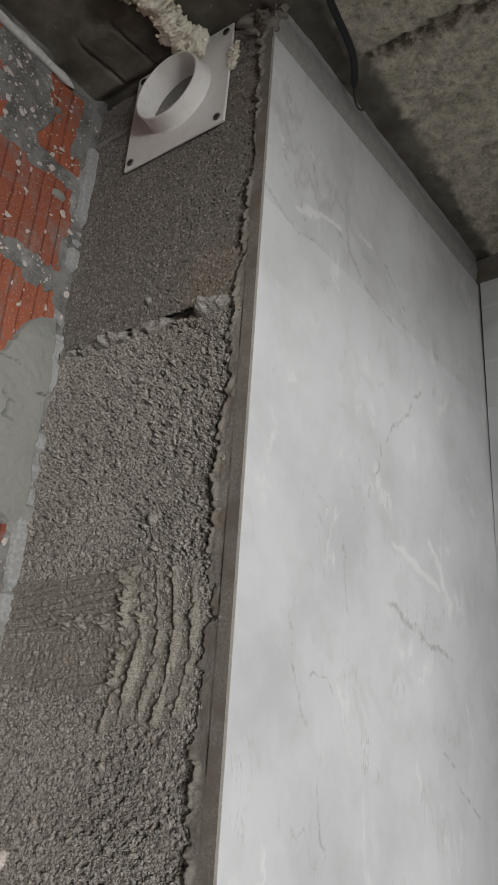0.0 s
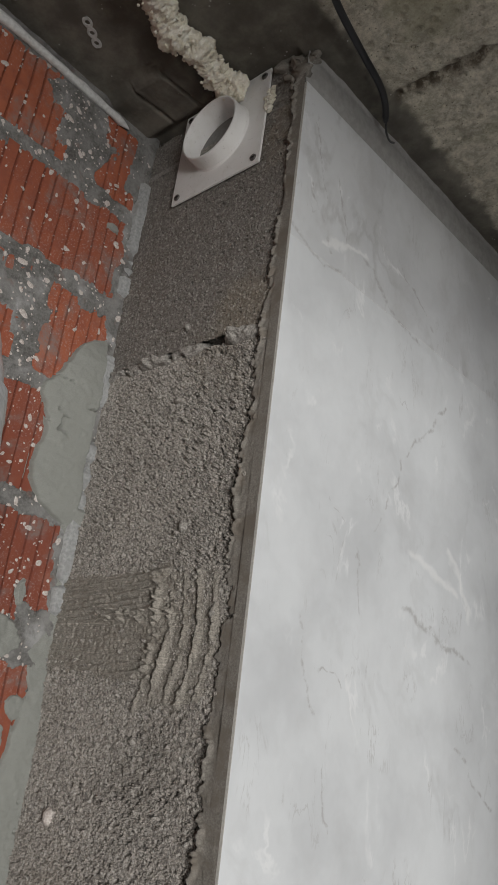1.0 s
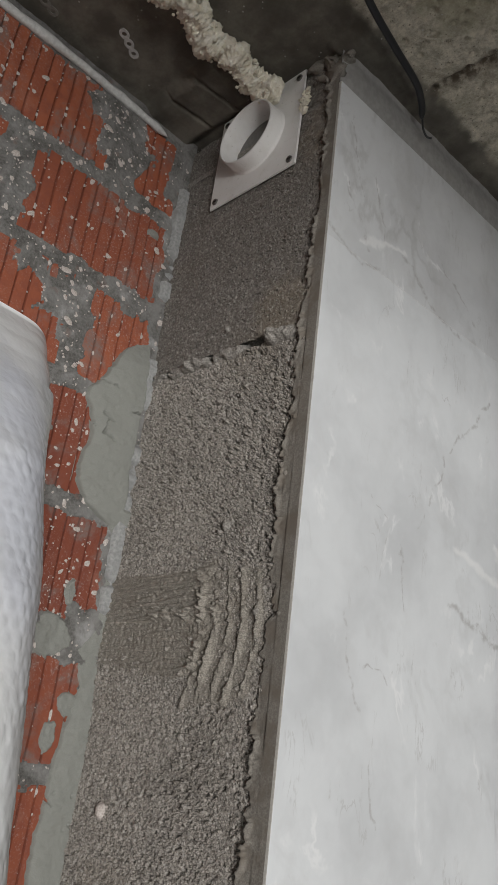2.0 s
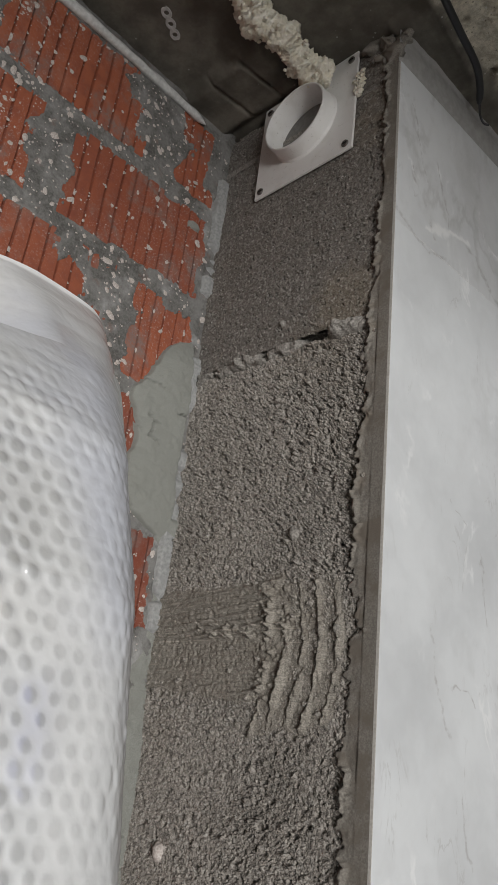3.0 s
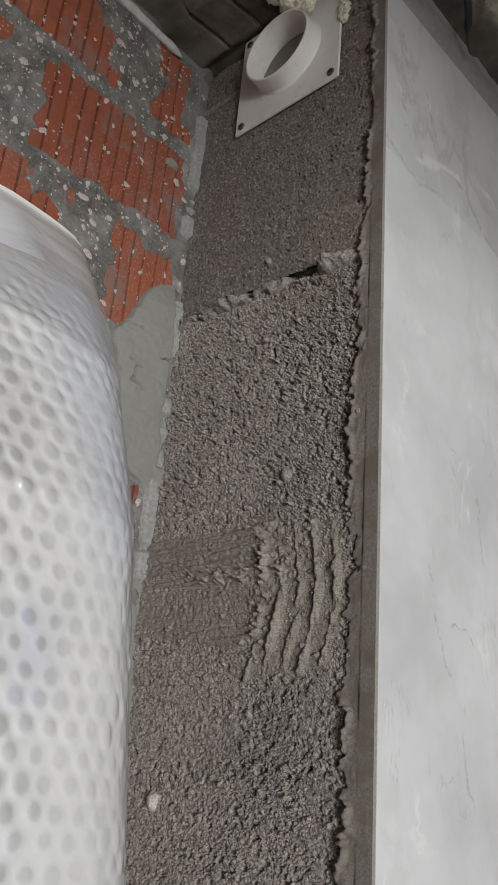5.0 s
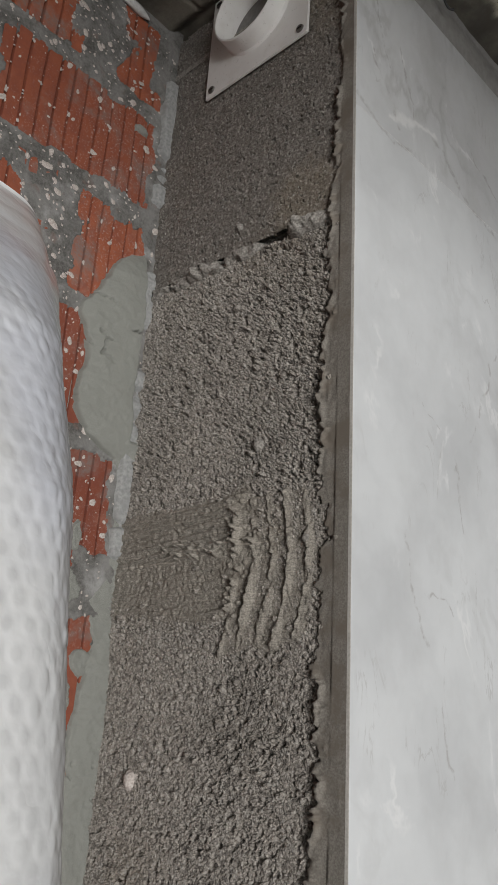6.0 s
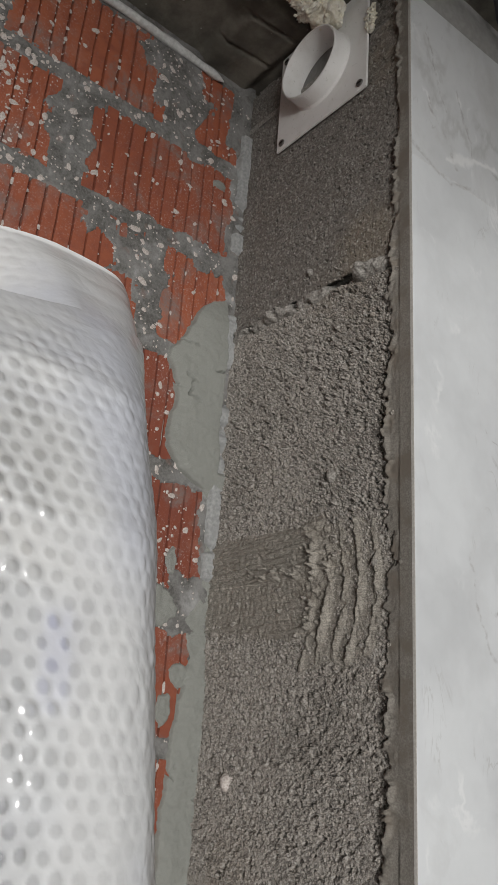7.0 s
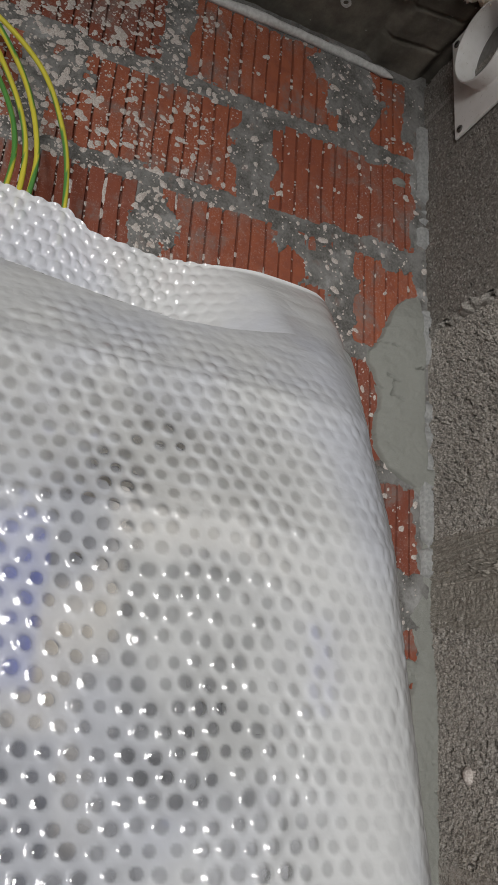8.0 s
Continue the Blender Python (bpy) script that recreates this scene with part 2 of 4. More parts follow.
def marble_material():
    m = Nodes("white_marble_tile", 0.16)
    t = m.t
    warp = t.nodes.new("ShaderNodeTexNoise")
    t.links.new(m.co, warp.inputs["Vector"])
    warp.inputs["Scale"].default_value, warp.inputs["Detail"].default_value = 22.0, 5.0
    sub = t.nodes.new("ShaderNodeVectorMath")
    sub.operation = "SUBTRACT"
    t.links.new(warp.outputs["Color"], sub.inputs[0])
    sub.inputs[1].default_value = (0.5, 0.5, 0.5)
    mad = t.nodes.new("ShaderNodeVectorMath")
    mad.operation = "MULTIPLY_ADD"
    t.links.new(sub.outputs[0], mad.inputs[0])
    mad.inputs[1].default_value = (0.0, 0.045, 0.045)
    t.links.new(m.co, mad.inputs[2])
    flat = t.nodes.new("ShaderNodeVectorMath")
    flat.operation = "MULTIPLY"
    t.links.new(mad.outputs[0], flat.inputs[0])
    flat.inputs[1].default_value = (0.0, 1.0, 1.0)
    p = flat.outputs[0]

    def vec(op, a, b):
        n = t.nodes.new("ShaderNodeVectorMath")
        n.operation = op
        for s, v in zip(n.inputs, (a, b)):
            m.plug(s, v)
        return n

    def stroke(a, b, width):
        """Nearness, 0 to 1, to the stroke from a to b (y, z)."""
        va, vb = Vector((0, *a)), Vector((0, *b))
        ab = vb - va
        pa = vec("SUBTRACT", p, tuple(va)).outputs[0]
        h = m.math("DIVIDE", vec("DOT_PRODUCT", pa, tuple(ab)).outputs["Value"], ab.length_squared, True)
        sc = t.nodes.new("ShaderNodeVectorMath")
        sc.operation = "SCALE"
        sc.inputs[0].default_value = ab
        t.links.new(h, sc.inputs["Scale"])
        d = vec("DISTANCE", pa, sc.outputs[0]).outputs["Value"]
        return m.ramp(d, width, width * 0.1)

    dark, light = 0.0, 0.0
    for (ya, za), (yb, zb), w in VEINS:
        dark = m.math("MAXIMUM", dark, stroke((ya, za), (yb, zb), w))
    for (ya, za), (yb, zb), w in PALE_VEINS:
        light = m.math("MAXIMUM", light, stroke((ya, za), (yb, zb), w))
    worn = m.ramp(m.noise(75.0, 4.0, 0.6), 0.40, 0.62)
    c = m.mix(m.ramp(m.noise(5.0, 5.0, 0.6, p), 0.35, 0.75), (0.69, 0.71, 0.725), (0.55, 0.565, 0.58))
    c = m.mix(m.math('MULTIPLY', m.ramp(m.axis(2), 2.2038, 2.2039), 0.22), c, (0.47, 0.47, 0.475))
    # drifting grey clouds and soft ridged veins, strongest in the top slab
    drift = t.nodes.new("ShaderNodeMapping")
    drift.inputs["Scale"].default_value = (0.0, 1.0, 0.62)
    drift.inputs["Rotation"].default_value = (radians(-38), 0, 0)
    t.links.new(m.co, drift.inputs["Vector"])
    top = m.ramp(m.axis(2), 2.2038, 2.2039)
    c = m.mix(m.math("MULTIPLY", m.ramp(m.noise(13.0, 7.0, 0.66, drift.outputs[0], 0.3), 0.46, 0.70), m.math("ADD", m.math("MULTIPLY", top, 0.28), 0.17)), c, (0.45, 0.45, 0.45))
    ridge = m.math("ABSOLUTE", m.math("SUBTRACT", m.noise(6.5, 6.0, 0.55, drift.outputs[0], 0.3), 0.5))
    soft = m.math("MULTIPLY", m.ramp(ridge, 0.030, 0.0), m.ramp(m.noise(9.0, 4.0), 0.46, 0.62))
    c = m.mix(m.math("MULTIPLY", soft, m.math("ADD", m.math("MULTIPLY", top, 0.26), 0.12)), c, (0.36, 0.355, 0.35))
    pale = m.math("MULTIPLY", m.ramp(m.math("ABSOLUTE", m.math("SUBTRACT", ridge, 0.05)), 0.018, 0.0), m.ramp(m.noise(11.0, 4.0), 0.52, 0.66))
    c = m.mix(m.math("MULTIPLY", pale, 0.45), c, (0.86, 0.865, 0.87))
    # fine grey crazing drawn out up the slab
    ms = t.nodes.new("ShaderNodeMapping")
    ms.inputs["Scale"].default_value = (0.0, 3.6, 1.0)
    ms.inputs["Rotation"].default_value = (radians(12), 0, 0)
    t.links.new(m.co, ms.inputs["Vector"])
    hair = m.ramp(m.math("ABSOLUTE", m.math("SUBTRACT", m.noise(7.0, 6.0, 0.60, ms.outputs[0], 0.7), 0.5)), 0.016, 0.0)
    hair = m.math("MULTIPLY", hair, m.ramp(m.noise(13.0, 3.0), 0.52, 0.66))
    c = m.mix(m.math("MULTIPLY", hair, 0.6), c, (0.46, 0.46, 0.46))
    c = m.mix(m.math("MULTIPLY", m.math("MULTIPLY", dark, worn), 0.62), c, (0.36, 0.35, 0.345))
    c = m.mix(m.math("MULTIPLY", light, 0.4), c, (0.90, 0.90, 0.89))
    m.b.inputs["Specular IOR Level"].default_value = 0.45
    m.plug(m.b.inputs["Roughness"], m.ramp(m.noise(30.0, 4.0), 0.3, 0.7, 0.13, 0.22))
    return m.done(c)


VEINS = [
    ((0.370, 2.125), (0.289, 2.037), 0.0055), ((0.289, 2.037), (0.239, 1.951), 0.004), ((0.239, 1.951), (0.204, 1.882), 0.003),
    ((0.000, 2.215), (0.065, 2.195), 0.005), ((0.065, 2.195), (0.110, 2.215), 0.005), ((0.150, 2.255), (0.207, 2.222), 0.008),
    ((0.207, 2.222), (0.285, 2.195), 0.006), ((0.167, 1.862), (0.181, 1.786), 0.0025), ((0.279, 1.808), (0.350, 1.784), 0.007),
    ((0.350, 1.784), (0.440, 1.768), 0.006), ((0.076, 1.767), (0.111, 1.669), 0.0025), ((0.404, 1.660), (0.496, 1.592), 0.005),
    ((0.020, 2.400), (0.065, 2.300), 0.0028), ((0.085, 2.345), (0.110, 2.255), 0.0026), ((0.030, 2.300), (0.075, 2.225), 0.003),
    ((0.230, 2.300), (0.330, 2.230), 0.0035), ((0.104, 1.906), (0.145, 1.885), 0.002), ((0.113, 1.712), (0.155, 1.698), 0.002),
    ((0.129, 1.613), (0.148, 1.560), 0.003),
]
PALE_VEINS = [((0.290, 1.884), (0.400, 1.849), 0.010), ((0.060, 2.235), (0.150, 2.265), 0.006), ((0.380, 1.905), (0.440, 1.830), 0.008)]

BLOCK = block_material("porous_block", 0.66, 1.32, 0.25)
FINE_BLOCK = block_material("fine_porous_block", 0.36, 0.72, 0.5)
BLOCK_CORE = concrete("block_core", (0.12, 0.11, 0.10), (0.24, 0.23, 0.21), (0.15, 0.14, 0.12))
JOINT = concrete("crumbled_joint_mortar", (0.15, 0.14, 0.125), (0.38, 0.36, 0.33), (0.24, 0.22, 0.20), 500.0, 40.0)
SMEAR = smear_material()
ADHESIVE = concrete("grey_tile_adhesive", (0.16, 0.147, 0.127), (0.255, 0.237, 0.210), (0.165, 0.143, 0.118), 700.0, 34.0, 0.85, 0.3, (0.45, 0.65))
MORTAR = mortar_material()
PATCH = concrete("fresh_grey_green_mortar", (0.212, 0.218, 0.197), (0.312, 0.318, 0.292), (0.235, 0.238, 0.215), 1100.0, 30.0, 0.85, 0.3)
WHITE_FILLER = concrete("white_filler", (0.52, 0.52, 0.51), (0.66, 0.66, 0.65), (0.45, 0.45, 0.44), 200.0, 40.0, 0.7, 0.2)
SPLATTER = concrete("dried_plaster_splatter", (0.42, 0.36, 0.325), (0.64, 0.60, 0.565), (0.44, 0.355, 0.31), 500.0, 90.0, 0.8, 0.2)
BRICK = brick_material()
MARBLE = marble_material()
TILE_EDGE = concrete("bare_tile_edge", (0.50, 0.475, 0.44), (0.62, 0.595, 0.56), (0.40, 0.37, 0.335), 400.0, 60.0, 0.7, 0.15)
PLAIN_PLASTER = concrete("grey_render", (0.30, 0.295, 0.285), (0.40, 0.39, 0.38), (0.26, 0.255, 0.245), 120.0, 5.0)
SCREED = concrete("floor_screed", (0.24, 0.235, 0.23), (0.34, 0.33, 0.32), (0.20, 0.195, 0.19), 150.0, 4.0)


def ceiling_material():
    m = Nodes("raw_concrete_ceiling", 0.9)
    zone = m.attribute("rough_zone")
    smooth_c = m.mix(m.ramp(m.noise(18.0, 5.0, 0.6), 0.35, 0.7), (0.095, 0.087, 0.072), (0.195, 0.178, 0.148))
    rough_c = m.mix(m.ramp(m.noise(52.0, 9.0, 0.80), 0.34, 0.64), (0.35, 0.32, 0.258), (0.70, 0.645, 0.53))
    rough_c = m.mix(m.ramp(m.noise(21.0, 8.0, 0.72, None, 0.6), 0.55, 0.64, 0.0, 0.5), rough_c, (0.25, 0.215, 0.165))
    # dark dots put the shade inside small pits into the colour
    rough_c = m.mix(m.ramp(m.voronoi(120.0), 0.16, 0.10, 0.0, 0.7), rough_c, (0.11, 0.095, 0.075))
    rough_c = m.mix(m.ramp(m.noise(10.0, 4.0, 0.6), 0.52, 0.72, 0.0, 0.6), rough_c, (0.30, 0.28, 0.19))
    rough_c = m.mix(m.math("MULTIPLY", m.attribute("seam_stain"), m.ramp(m.noise(60.0, 5.0, 0.7), 0.40, 0.58, 0.3, 0.95)), rough_c, (0.085, 0.062, 0.042))
    c = m.mix(zone, smooth_c, rough_c)
    drop = m.math("MULTIPLY", m.ramp(m.voronoi(95.0), 0.15, 0.10), m.ramp(m.noise(17.0, 3.0), 0.5, 0.6))
    c = m.mix(m.math("MULTIPLY", drop, 0.7), c, (0.52, 0.50, 0.47))
    c = m.mix(m.ramp(m.noise(190.0, 6.0, 0.75), 0.40, 0.68, 0.0, 0.30), c, (0.09, 0.08, 0.066))
    m.bump(m.noise(420.0, 5.0, 0.7), 0.4, 0.0015)
    return m.done(c)


CEILING = ceiling_material()


def plastic_material():
    m = Nodes("white_plastic", 0.38)
    c = m.mix(m.ramp(m.noise(40.0, 4.0), 0.45, 0.75, 0.0, 0.6), (0.78, 0.775, 0.76), (0.66, 0.645, 0.61))
    c = m.mix(m.ramp(m.noise(260.0, 3.0, 0.7), 0.63, 0.70, 0.0, 0.6), c, (0.45, 0.43, 0.40))
    return m.done(c)


PLASTIC = plastic_material()


def foam_material():
    m = Nodes("cured_mounting_foam", 0.75)
    c = m.mix(m.ramp(m.noise(90.0, 5.0, 0.6), 0.35, 0.7), (0.74, 0.69, 0.56), (0.88, 0.85, 0.76))
    m.b.inputs["Subsurface Weight"].default_value = 0.12
    m.b.inputs["Subsurface Radius"].default_value = (0.006, 0.005, 0.004)
    m.bump(m.voronoi(380.0), 0.5, 0.002)
    return m.done(c)


FOAM = foam_material()
STEEL = Nodes("dull_screw_steel", 0.45, 0.9).done((0.18, 0.17, 0.16))
BLACK = Nodes("black_cable_sheath", 0.45).done((0.022, 0.022, 0.024))
ZINC = concrete("zinc_strap", (0.45, 0.45, 0.44), (0.60, 0.60, 0.59), (0.35, 0.34, 0.32), 200.0, 60.0, 0.5, 0.2)
DULL_ZINC = concrete("cement_covered_strap", (0.17, 0.16, 0.145), (0.26, 0.245, 0.22), (0.14, 0.13, 0.115), 200.0, 60.0, 0.8, 0.3)
SLOT_SHADE = Nodes("slot_shade_black", 0.95).done((0.02, 0.019, 0.018))
DUCT_DIM = concrete("dim_duct_grey", (0.16, 0.155, 0.15), (0.21, 0.205, 0.20), (0.14, 0.135, 0.13), 200.0, 50.0, 0.6, 0.1)


def wire_material():
    m = Nodes("yellow_green_insulation", 0.4)
    c = m.mix(m.attribute("stripe"), (0.62, 0.55, 0.06), (0.09, 0.26, 0.06))
    return m.done(c)


WIRE = wire_material()


def film_material():
    m = Nodes("bubble_wrap_film", 0.14)
    t = m.t
    bub = m.attribute("bubble")
    clear = m.attribute("clear")
    m.plug(m.b.inputs["Base Color"], m.mix(m.ramp(m.noise(7.0, 3.0), 0.38, 0.66), (0.915, 0.93, 0.94), (0.83, 0.86, 0.94)))
    crinkle = m.math("ABSOLUTE", m.math("SUBTRACT", m.noise(26.0, 3.0, 0.5, None, 0.3), 0.5))
    pucker = m.math("MULTIPLY", m.noise(150.0, 2.0, 0.5, None, 0.3), 0.13)
    m.bump(m.math("ADD", crinkle, pucker), 0.40, 0.006)
    m.b.inputs["Coat Weight"].default_value = 0.6
    m.b.inputs["Coat Roughness"].default_value = 0.08
    trl = t.nodes.new("ShaderNodeBsdfTranslucent")
    trl.inputs["Color"].default_value = (0.93, 0.945, 0.965, 1)
    milky = t.nodes.new("ShaderNodeMixShader")
    milky.inputs[0].default_value = 0.22
    t.links.new(m.b.outputs[0], milky.inputs[1])
    t.links.new(trl.outputs[0], milky.inputs[2])
    thru = t.nodes.new("ShaderNodeBsdfTransparent")
    thru.inputs["Color"].default_value = (0.92, 0.92, 0.93, 1)
    gloss = t.nodes.new("ShaderNodeBsdfGlossy")
    gloss.inputs["Roughness"].default_value = 0.06
    gloss.inputs["Color"].default_value = (0.9, 0.9, 0.9, 1)
    t.links.new(m.b.inputs["Normal"].links[0].from_socket, gloss.inputs["Normal"])
    fres = t.nodes.new("ShaderNodeFresnel")
    fres.inputs["IOR"].default_value = 1.75
    dome = t.nodes.new("ShaderNodeMixShader")
    t.links.new(fres.outputs[0], dome.inputs[0])
    t.links.new(thru.outputs[0], dome.inputs[1])
    t.links.new(gloss.outputs[0], dome.inputs[2])
    out = t.nodes.new("ShaderNodeMixShader")
    t.links.new(m.math("MULTIPLY", clear, m.ramp(bub, 0.0, 1.0, 0.40, 0.84), True), out.inputs[0])
    t.links.new(milky.outputs[0], out.inputs[1])
    t.links.new(dome.outputs[0], out.inputs[2])
    t.links.new(out.outputs[0], t.nodes["Material Output"].inputs["Surface"])
    return m.mat


FILM = film_material()


def parcel_material():
    m = Nodes("printed_carton", 0.7)
    y, z = m.axis(1), m.axis(2)

    def panel(y0, y1, z0, z1):
        a = m.math("MULTIPLY", m.ramp(y, y0 - 0.004, y0 + 0.004), m.ramp(y, y1 + 0.004, y1 - 0.004))
        b = m.math("MULTIPLY", m.ramp(z, z0 - 0.004, z0 + 0.004), m.ramp(z, z1 + 0.004, z1 - 0.004))
        return m.math("MULTIPLY", a, b)

    c = m.mix(m.ramp(m.noise(7.0, 2.0, 0.5), 0.46, 0.56), (0.38, 0.385, 0.40), (0.20, 0.205, 0.22))
    c = m.mix(m.ramp(m.noise(16.0, 2.0, 0.5, None, 0.4), 0.64, 0.68), c, (0.14, 0.17, 0.42))
    c = m.mix(m.ramp(m.noise(5.0, 2.0), 0.60, 0.68), c, (0.55, 0.50, 0.42))
    c = m.mix(panel(-0.482, -0.398, 1.552, 1.675), c, (0.085, 0.088, 0.095))
    c = m.mix(panel(-0.640, -0.505, 1.500, 1.585), c, (0.07, 0.075, 0.10))
    c = m.mix(panel(-0.640, -0.522, 1.605, 1.690), c, (0.10, 0.13, 0.42))
    c = m.mix(panel(-0.490, -0.405, 1.683, 1.715), c, (0.62, 0.58, 0.52))
    c = m.mix(panel(-0.600, -0.405, 1.722, 1.732), c, (0.10, 0.10, 0.11))
    c = m.mix(panel(-0.372, -0.352, 1.600, 1.650), c, (0.15, 0.18, 0.50))
    return m.done(c)


PARCEL = parcel_material()

# ---- the large structure ----
CEIL, FAR_Y, EAST_X, SOUTH_Y = 2.52, 0.615, 1.50, -1.90
TILE_X, TILE_TURN, TILE_LEAN = 0.3338, 0.042, 0.0091


def structure(ob, label, category):
    return tagged(ob, label, category, kind="structure")


floor = structure(part("floor", box_bm(-0.13, EAST_X + 0.12, SOUTH_Y - 0.12, FAR_Y + 0.12, -0.12, 0.0), SCREED), "bare grey cement screed floor", "floor")
wall_south = structure(part("wall_south", box_bm(-0.14, EAST_X + 0.12, SOUTH_Y - 0.12, SOUTH_Y, 0.0, CEIL + 0.1), PLAIN_PLASTER), "plain grey rendered wall of the washroom", "wall")
wall_east = structure(new("wall_east"), "unseen grey wall with an assumed doorway that admits the added daylight", "wall")
# assumed doorway, out of view: its head and jamb limit light up high
DOOR_Y0, DOOR_Y1, DOOR_Z = -1.50, -0.20, 2.04
part("wall_panel", box_bm(EAST_X, EAST_X + 0.12, SOUTH_Y, DOOR_Y0, 0.0, CEIL + 0.1), PLAIN_PLASTER, wall_east)
part("wall_panel", box_bm(EAST_X, EAST_X + 0.12, DOOR_Y1, FAR_Y + 0.12, 0.0, CEIL + 0.1), PLAIN_PLASTER, wall_east)
part("unseen_lintel", box_bm(EAST_X, EAST_X + 0.12, DOOR_Y0, DOOR_Y1, DOOR_Z, CEIL + 0.1), PLAIN_PLASTER, wall_east)

# assumed hall, out of view: added to enclose the lamp and bounce its light
HALL_X0, HALL_X1, HALL_Y0, HALL_Y1 = EAST_X + 0.12, 4.6, -3.25, FAR_Y + 0.12
structure(part("unseen_hall_floor", box_bm(HALL_X0, HALL_X1 + 0.12, HALL_Y0 - 0.12, HALL_Y1, -0.12, 0.0), SCREED), "assumed cement screed floor of an unseen hall", "floor")
structure(part("unseen_hall_ceiling", box_bm(HALL_X0, HALL_X1 + 0.12, HALL_Y0 - 0.12, HALL_Y1, CEIL + 0.02, CEIL + 0.14), PLAIN_PLASTER), "assumed plain grey ceiling of an unseen hall", "ceiling")
structure(part("unseen_hall_wall_south", box_bm(EAST_X, HALL_X1 + 0.12, HALL_Y0 - 0.12, HALL_Y0, 0.0, CEIL + 0.02), PLAIN_PLASTER), "assumed plain grey wall of an unseen hall", "wall")
structure(part("unseen_hall_wall_north", box_bm(HALL_X0, HALL_X1, HALL_Y1 - 0.12, HALL_Y1, 0.0, CEIL + 0.02), PLAIN_PLASTER), "assumed plain grey wall of an unseen hall", "wall")
structure(part("unseen_hall_wall_west", box_bm(EAST_X, HALL_X0, HALL_Y0, SOUTH_Y - 0.12, 0.0, CEIL + 0.02), PLAIN_PLASTER), "assumed plain grey wall of an unseen hall", "wall")
hall_east = structure(new("unseen_hall_wall_east"), "assumed wall of an unseen hall, opened for the added lamp", "wall")
for y0, y1, z0, z1 in ((HALL_Y0, -3.08, 0.0, CEIL), (-1.62, HALL_Y1, 0.0, CEIL), (-3.08, -1.62, 0.0, 0.50), (-3.08, -1.62, 2.08, CEIL)):
    part("wall_panel", box_bm(HALL_X1, HALL_X1 + 0.12, y0, y1, z0, z1), PLAIN_PLASTER, hall_east)

# brick wall: core, then the mortar sheet and the bricks
wall_west = structure(part("wall_west", box_bm(-0.14, -0.02, SOUTH_Y, FAR_Y + 0.12, 0.0, CEIL + 0.1), BLOCK_CORE), "grooved red clay brick wall with grey mortar, spattered with plaster", "wall")

# block shaft: core behind the porous face
wall_north = structure(part("wall_north", box_bm(-0.02, 0.292, 0.06, FAR_Y, 0.0, CEIL + 0.1), BLOCK_CORE), "porous grey concrete block vent shaft with troweled cement", "wall")

# tiled side of the shaft, turned a little
wall_tiled = structure(part("wall_tiled", box_bm(-0.018, -0.010, 0.004, FAR_Y + 0.05, 0.0, CEIL - 0.004), ADHESIVE), "shaft side clad in large white marble-look tiles", "wall")
wall_tiled.matrix_world = pose(TILE_X, 0, 0, 0, -math.degrees(math.atan(TILE_LEAN)), -math.degrees(math.atan(TILE_TURN)))


def tile_slab(u0, u1, z0, z1, parent):
    """A polished slab with an eased edge, its face at x = 0 and its bare edge towards -y."""
    bm = box_bm(-0.009, 0.0, u0, u1, z0, z1, 0.0006)
    ob = part("tile", bm, MARBLE, parent)
    ob.data.materials.append(TILE_EDGE)
    for p in ob.data.polygons:
        if p.normal.x < 0.5:
            p.material_index = 1
    return ob


tile_rows = [(0.002, 0.9994), (1.0, 2.2037), (2.2040, 2.452)]
for z0, z1 in tile_rows:
    tile_slab(-0.0025, FAR_Y + 0.02, z0, z1, wall_tiled)

part("grout", box_bm(-0.006, -0.0002, -0.002, FAR_Y, 2.2032, 2.2045), WHITE_FILLER, wall_tiled)
wall_far = structure(part("wall_far", box_bm(0.30, EAST_X, FAR_Y + 0.010, FAR_Y + 0.12, 0.0, CEIL + 0.1), ADHESIVE), "white marble-look tiled wall at the end", "wall")
for z0, z1 in tile_rows:
    for x0, x1 in ((0.342, 0.94), (0.942, EAST_X)):
        ob = part("tile", box_bm(x0, x1, FAR_Y, FAR_Y + 0.009, z0, z1, 0.0006), MARBLE, wall_far)

# ceiling sheet with rough and smooth zones
def rough_zone(u, v):
    edge = 0.350 + 0.03 * v + 0.03 * (fbm(u * 9, v * 9, 31) - 0.5) + 0.02 * (fbm(u * 60, v * 60, 32) - 0.5)
    return step(-0.006, 0.012, u - edge)


def seam_at(u, v):
    """Signed distance from the ragged formwork seam."""
    return (v - (0.140 + 0.07 * (u - 0.42))) + 0.016 * (fbm(u * 50, v * 0 + 3, 12, 5) - 0.5)


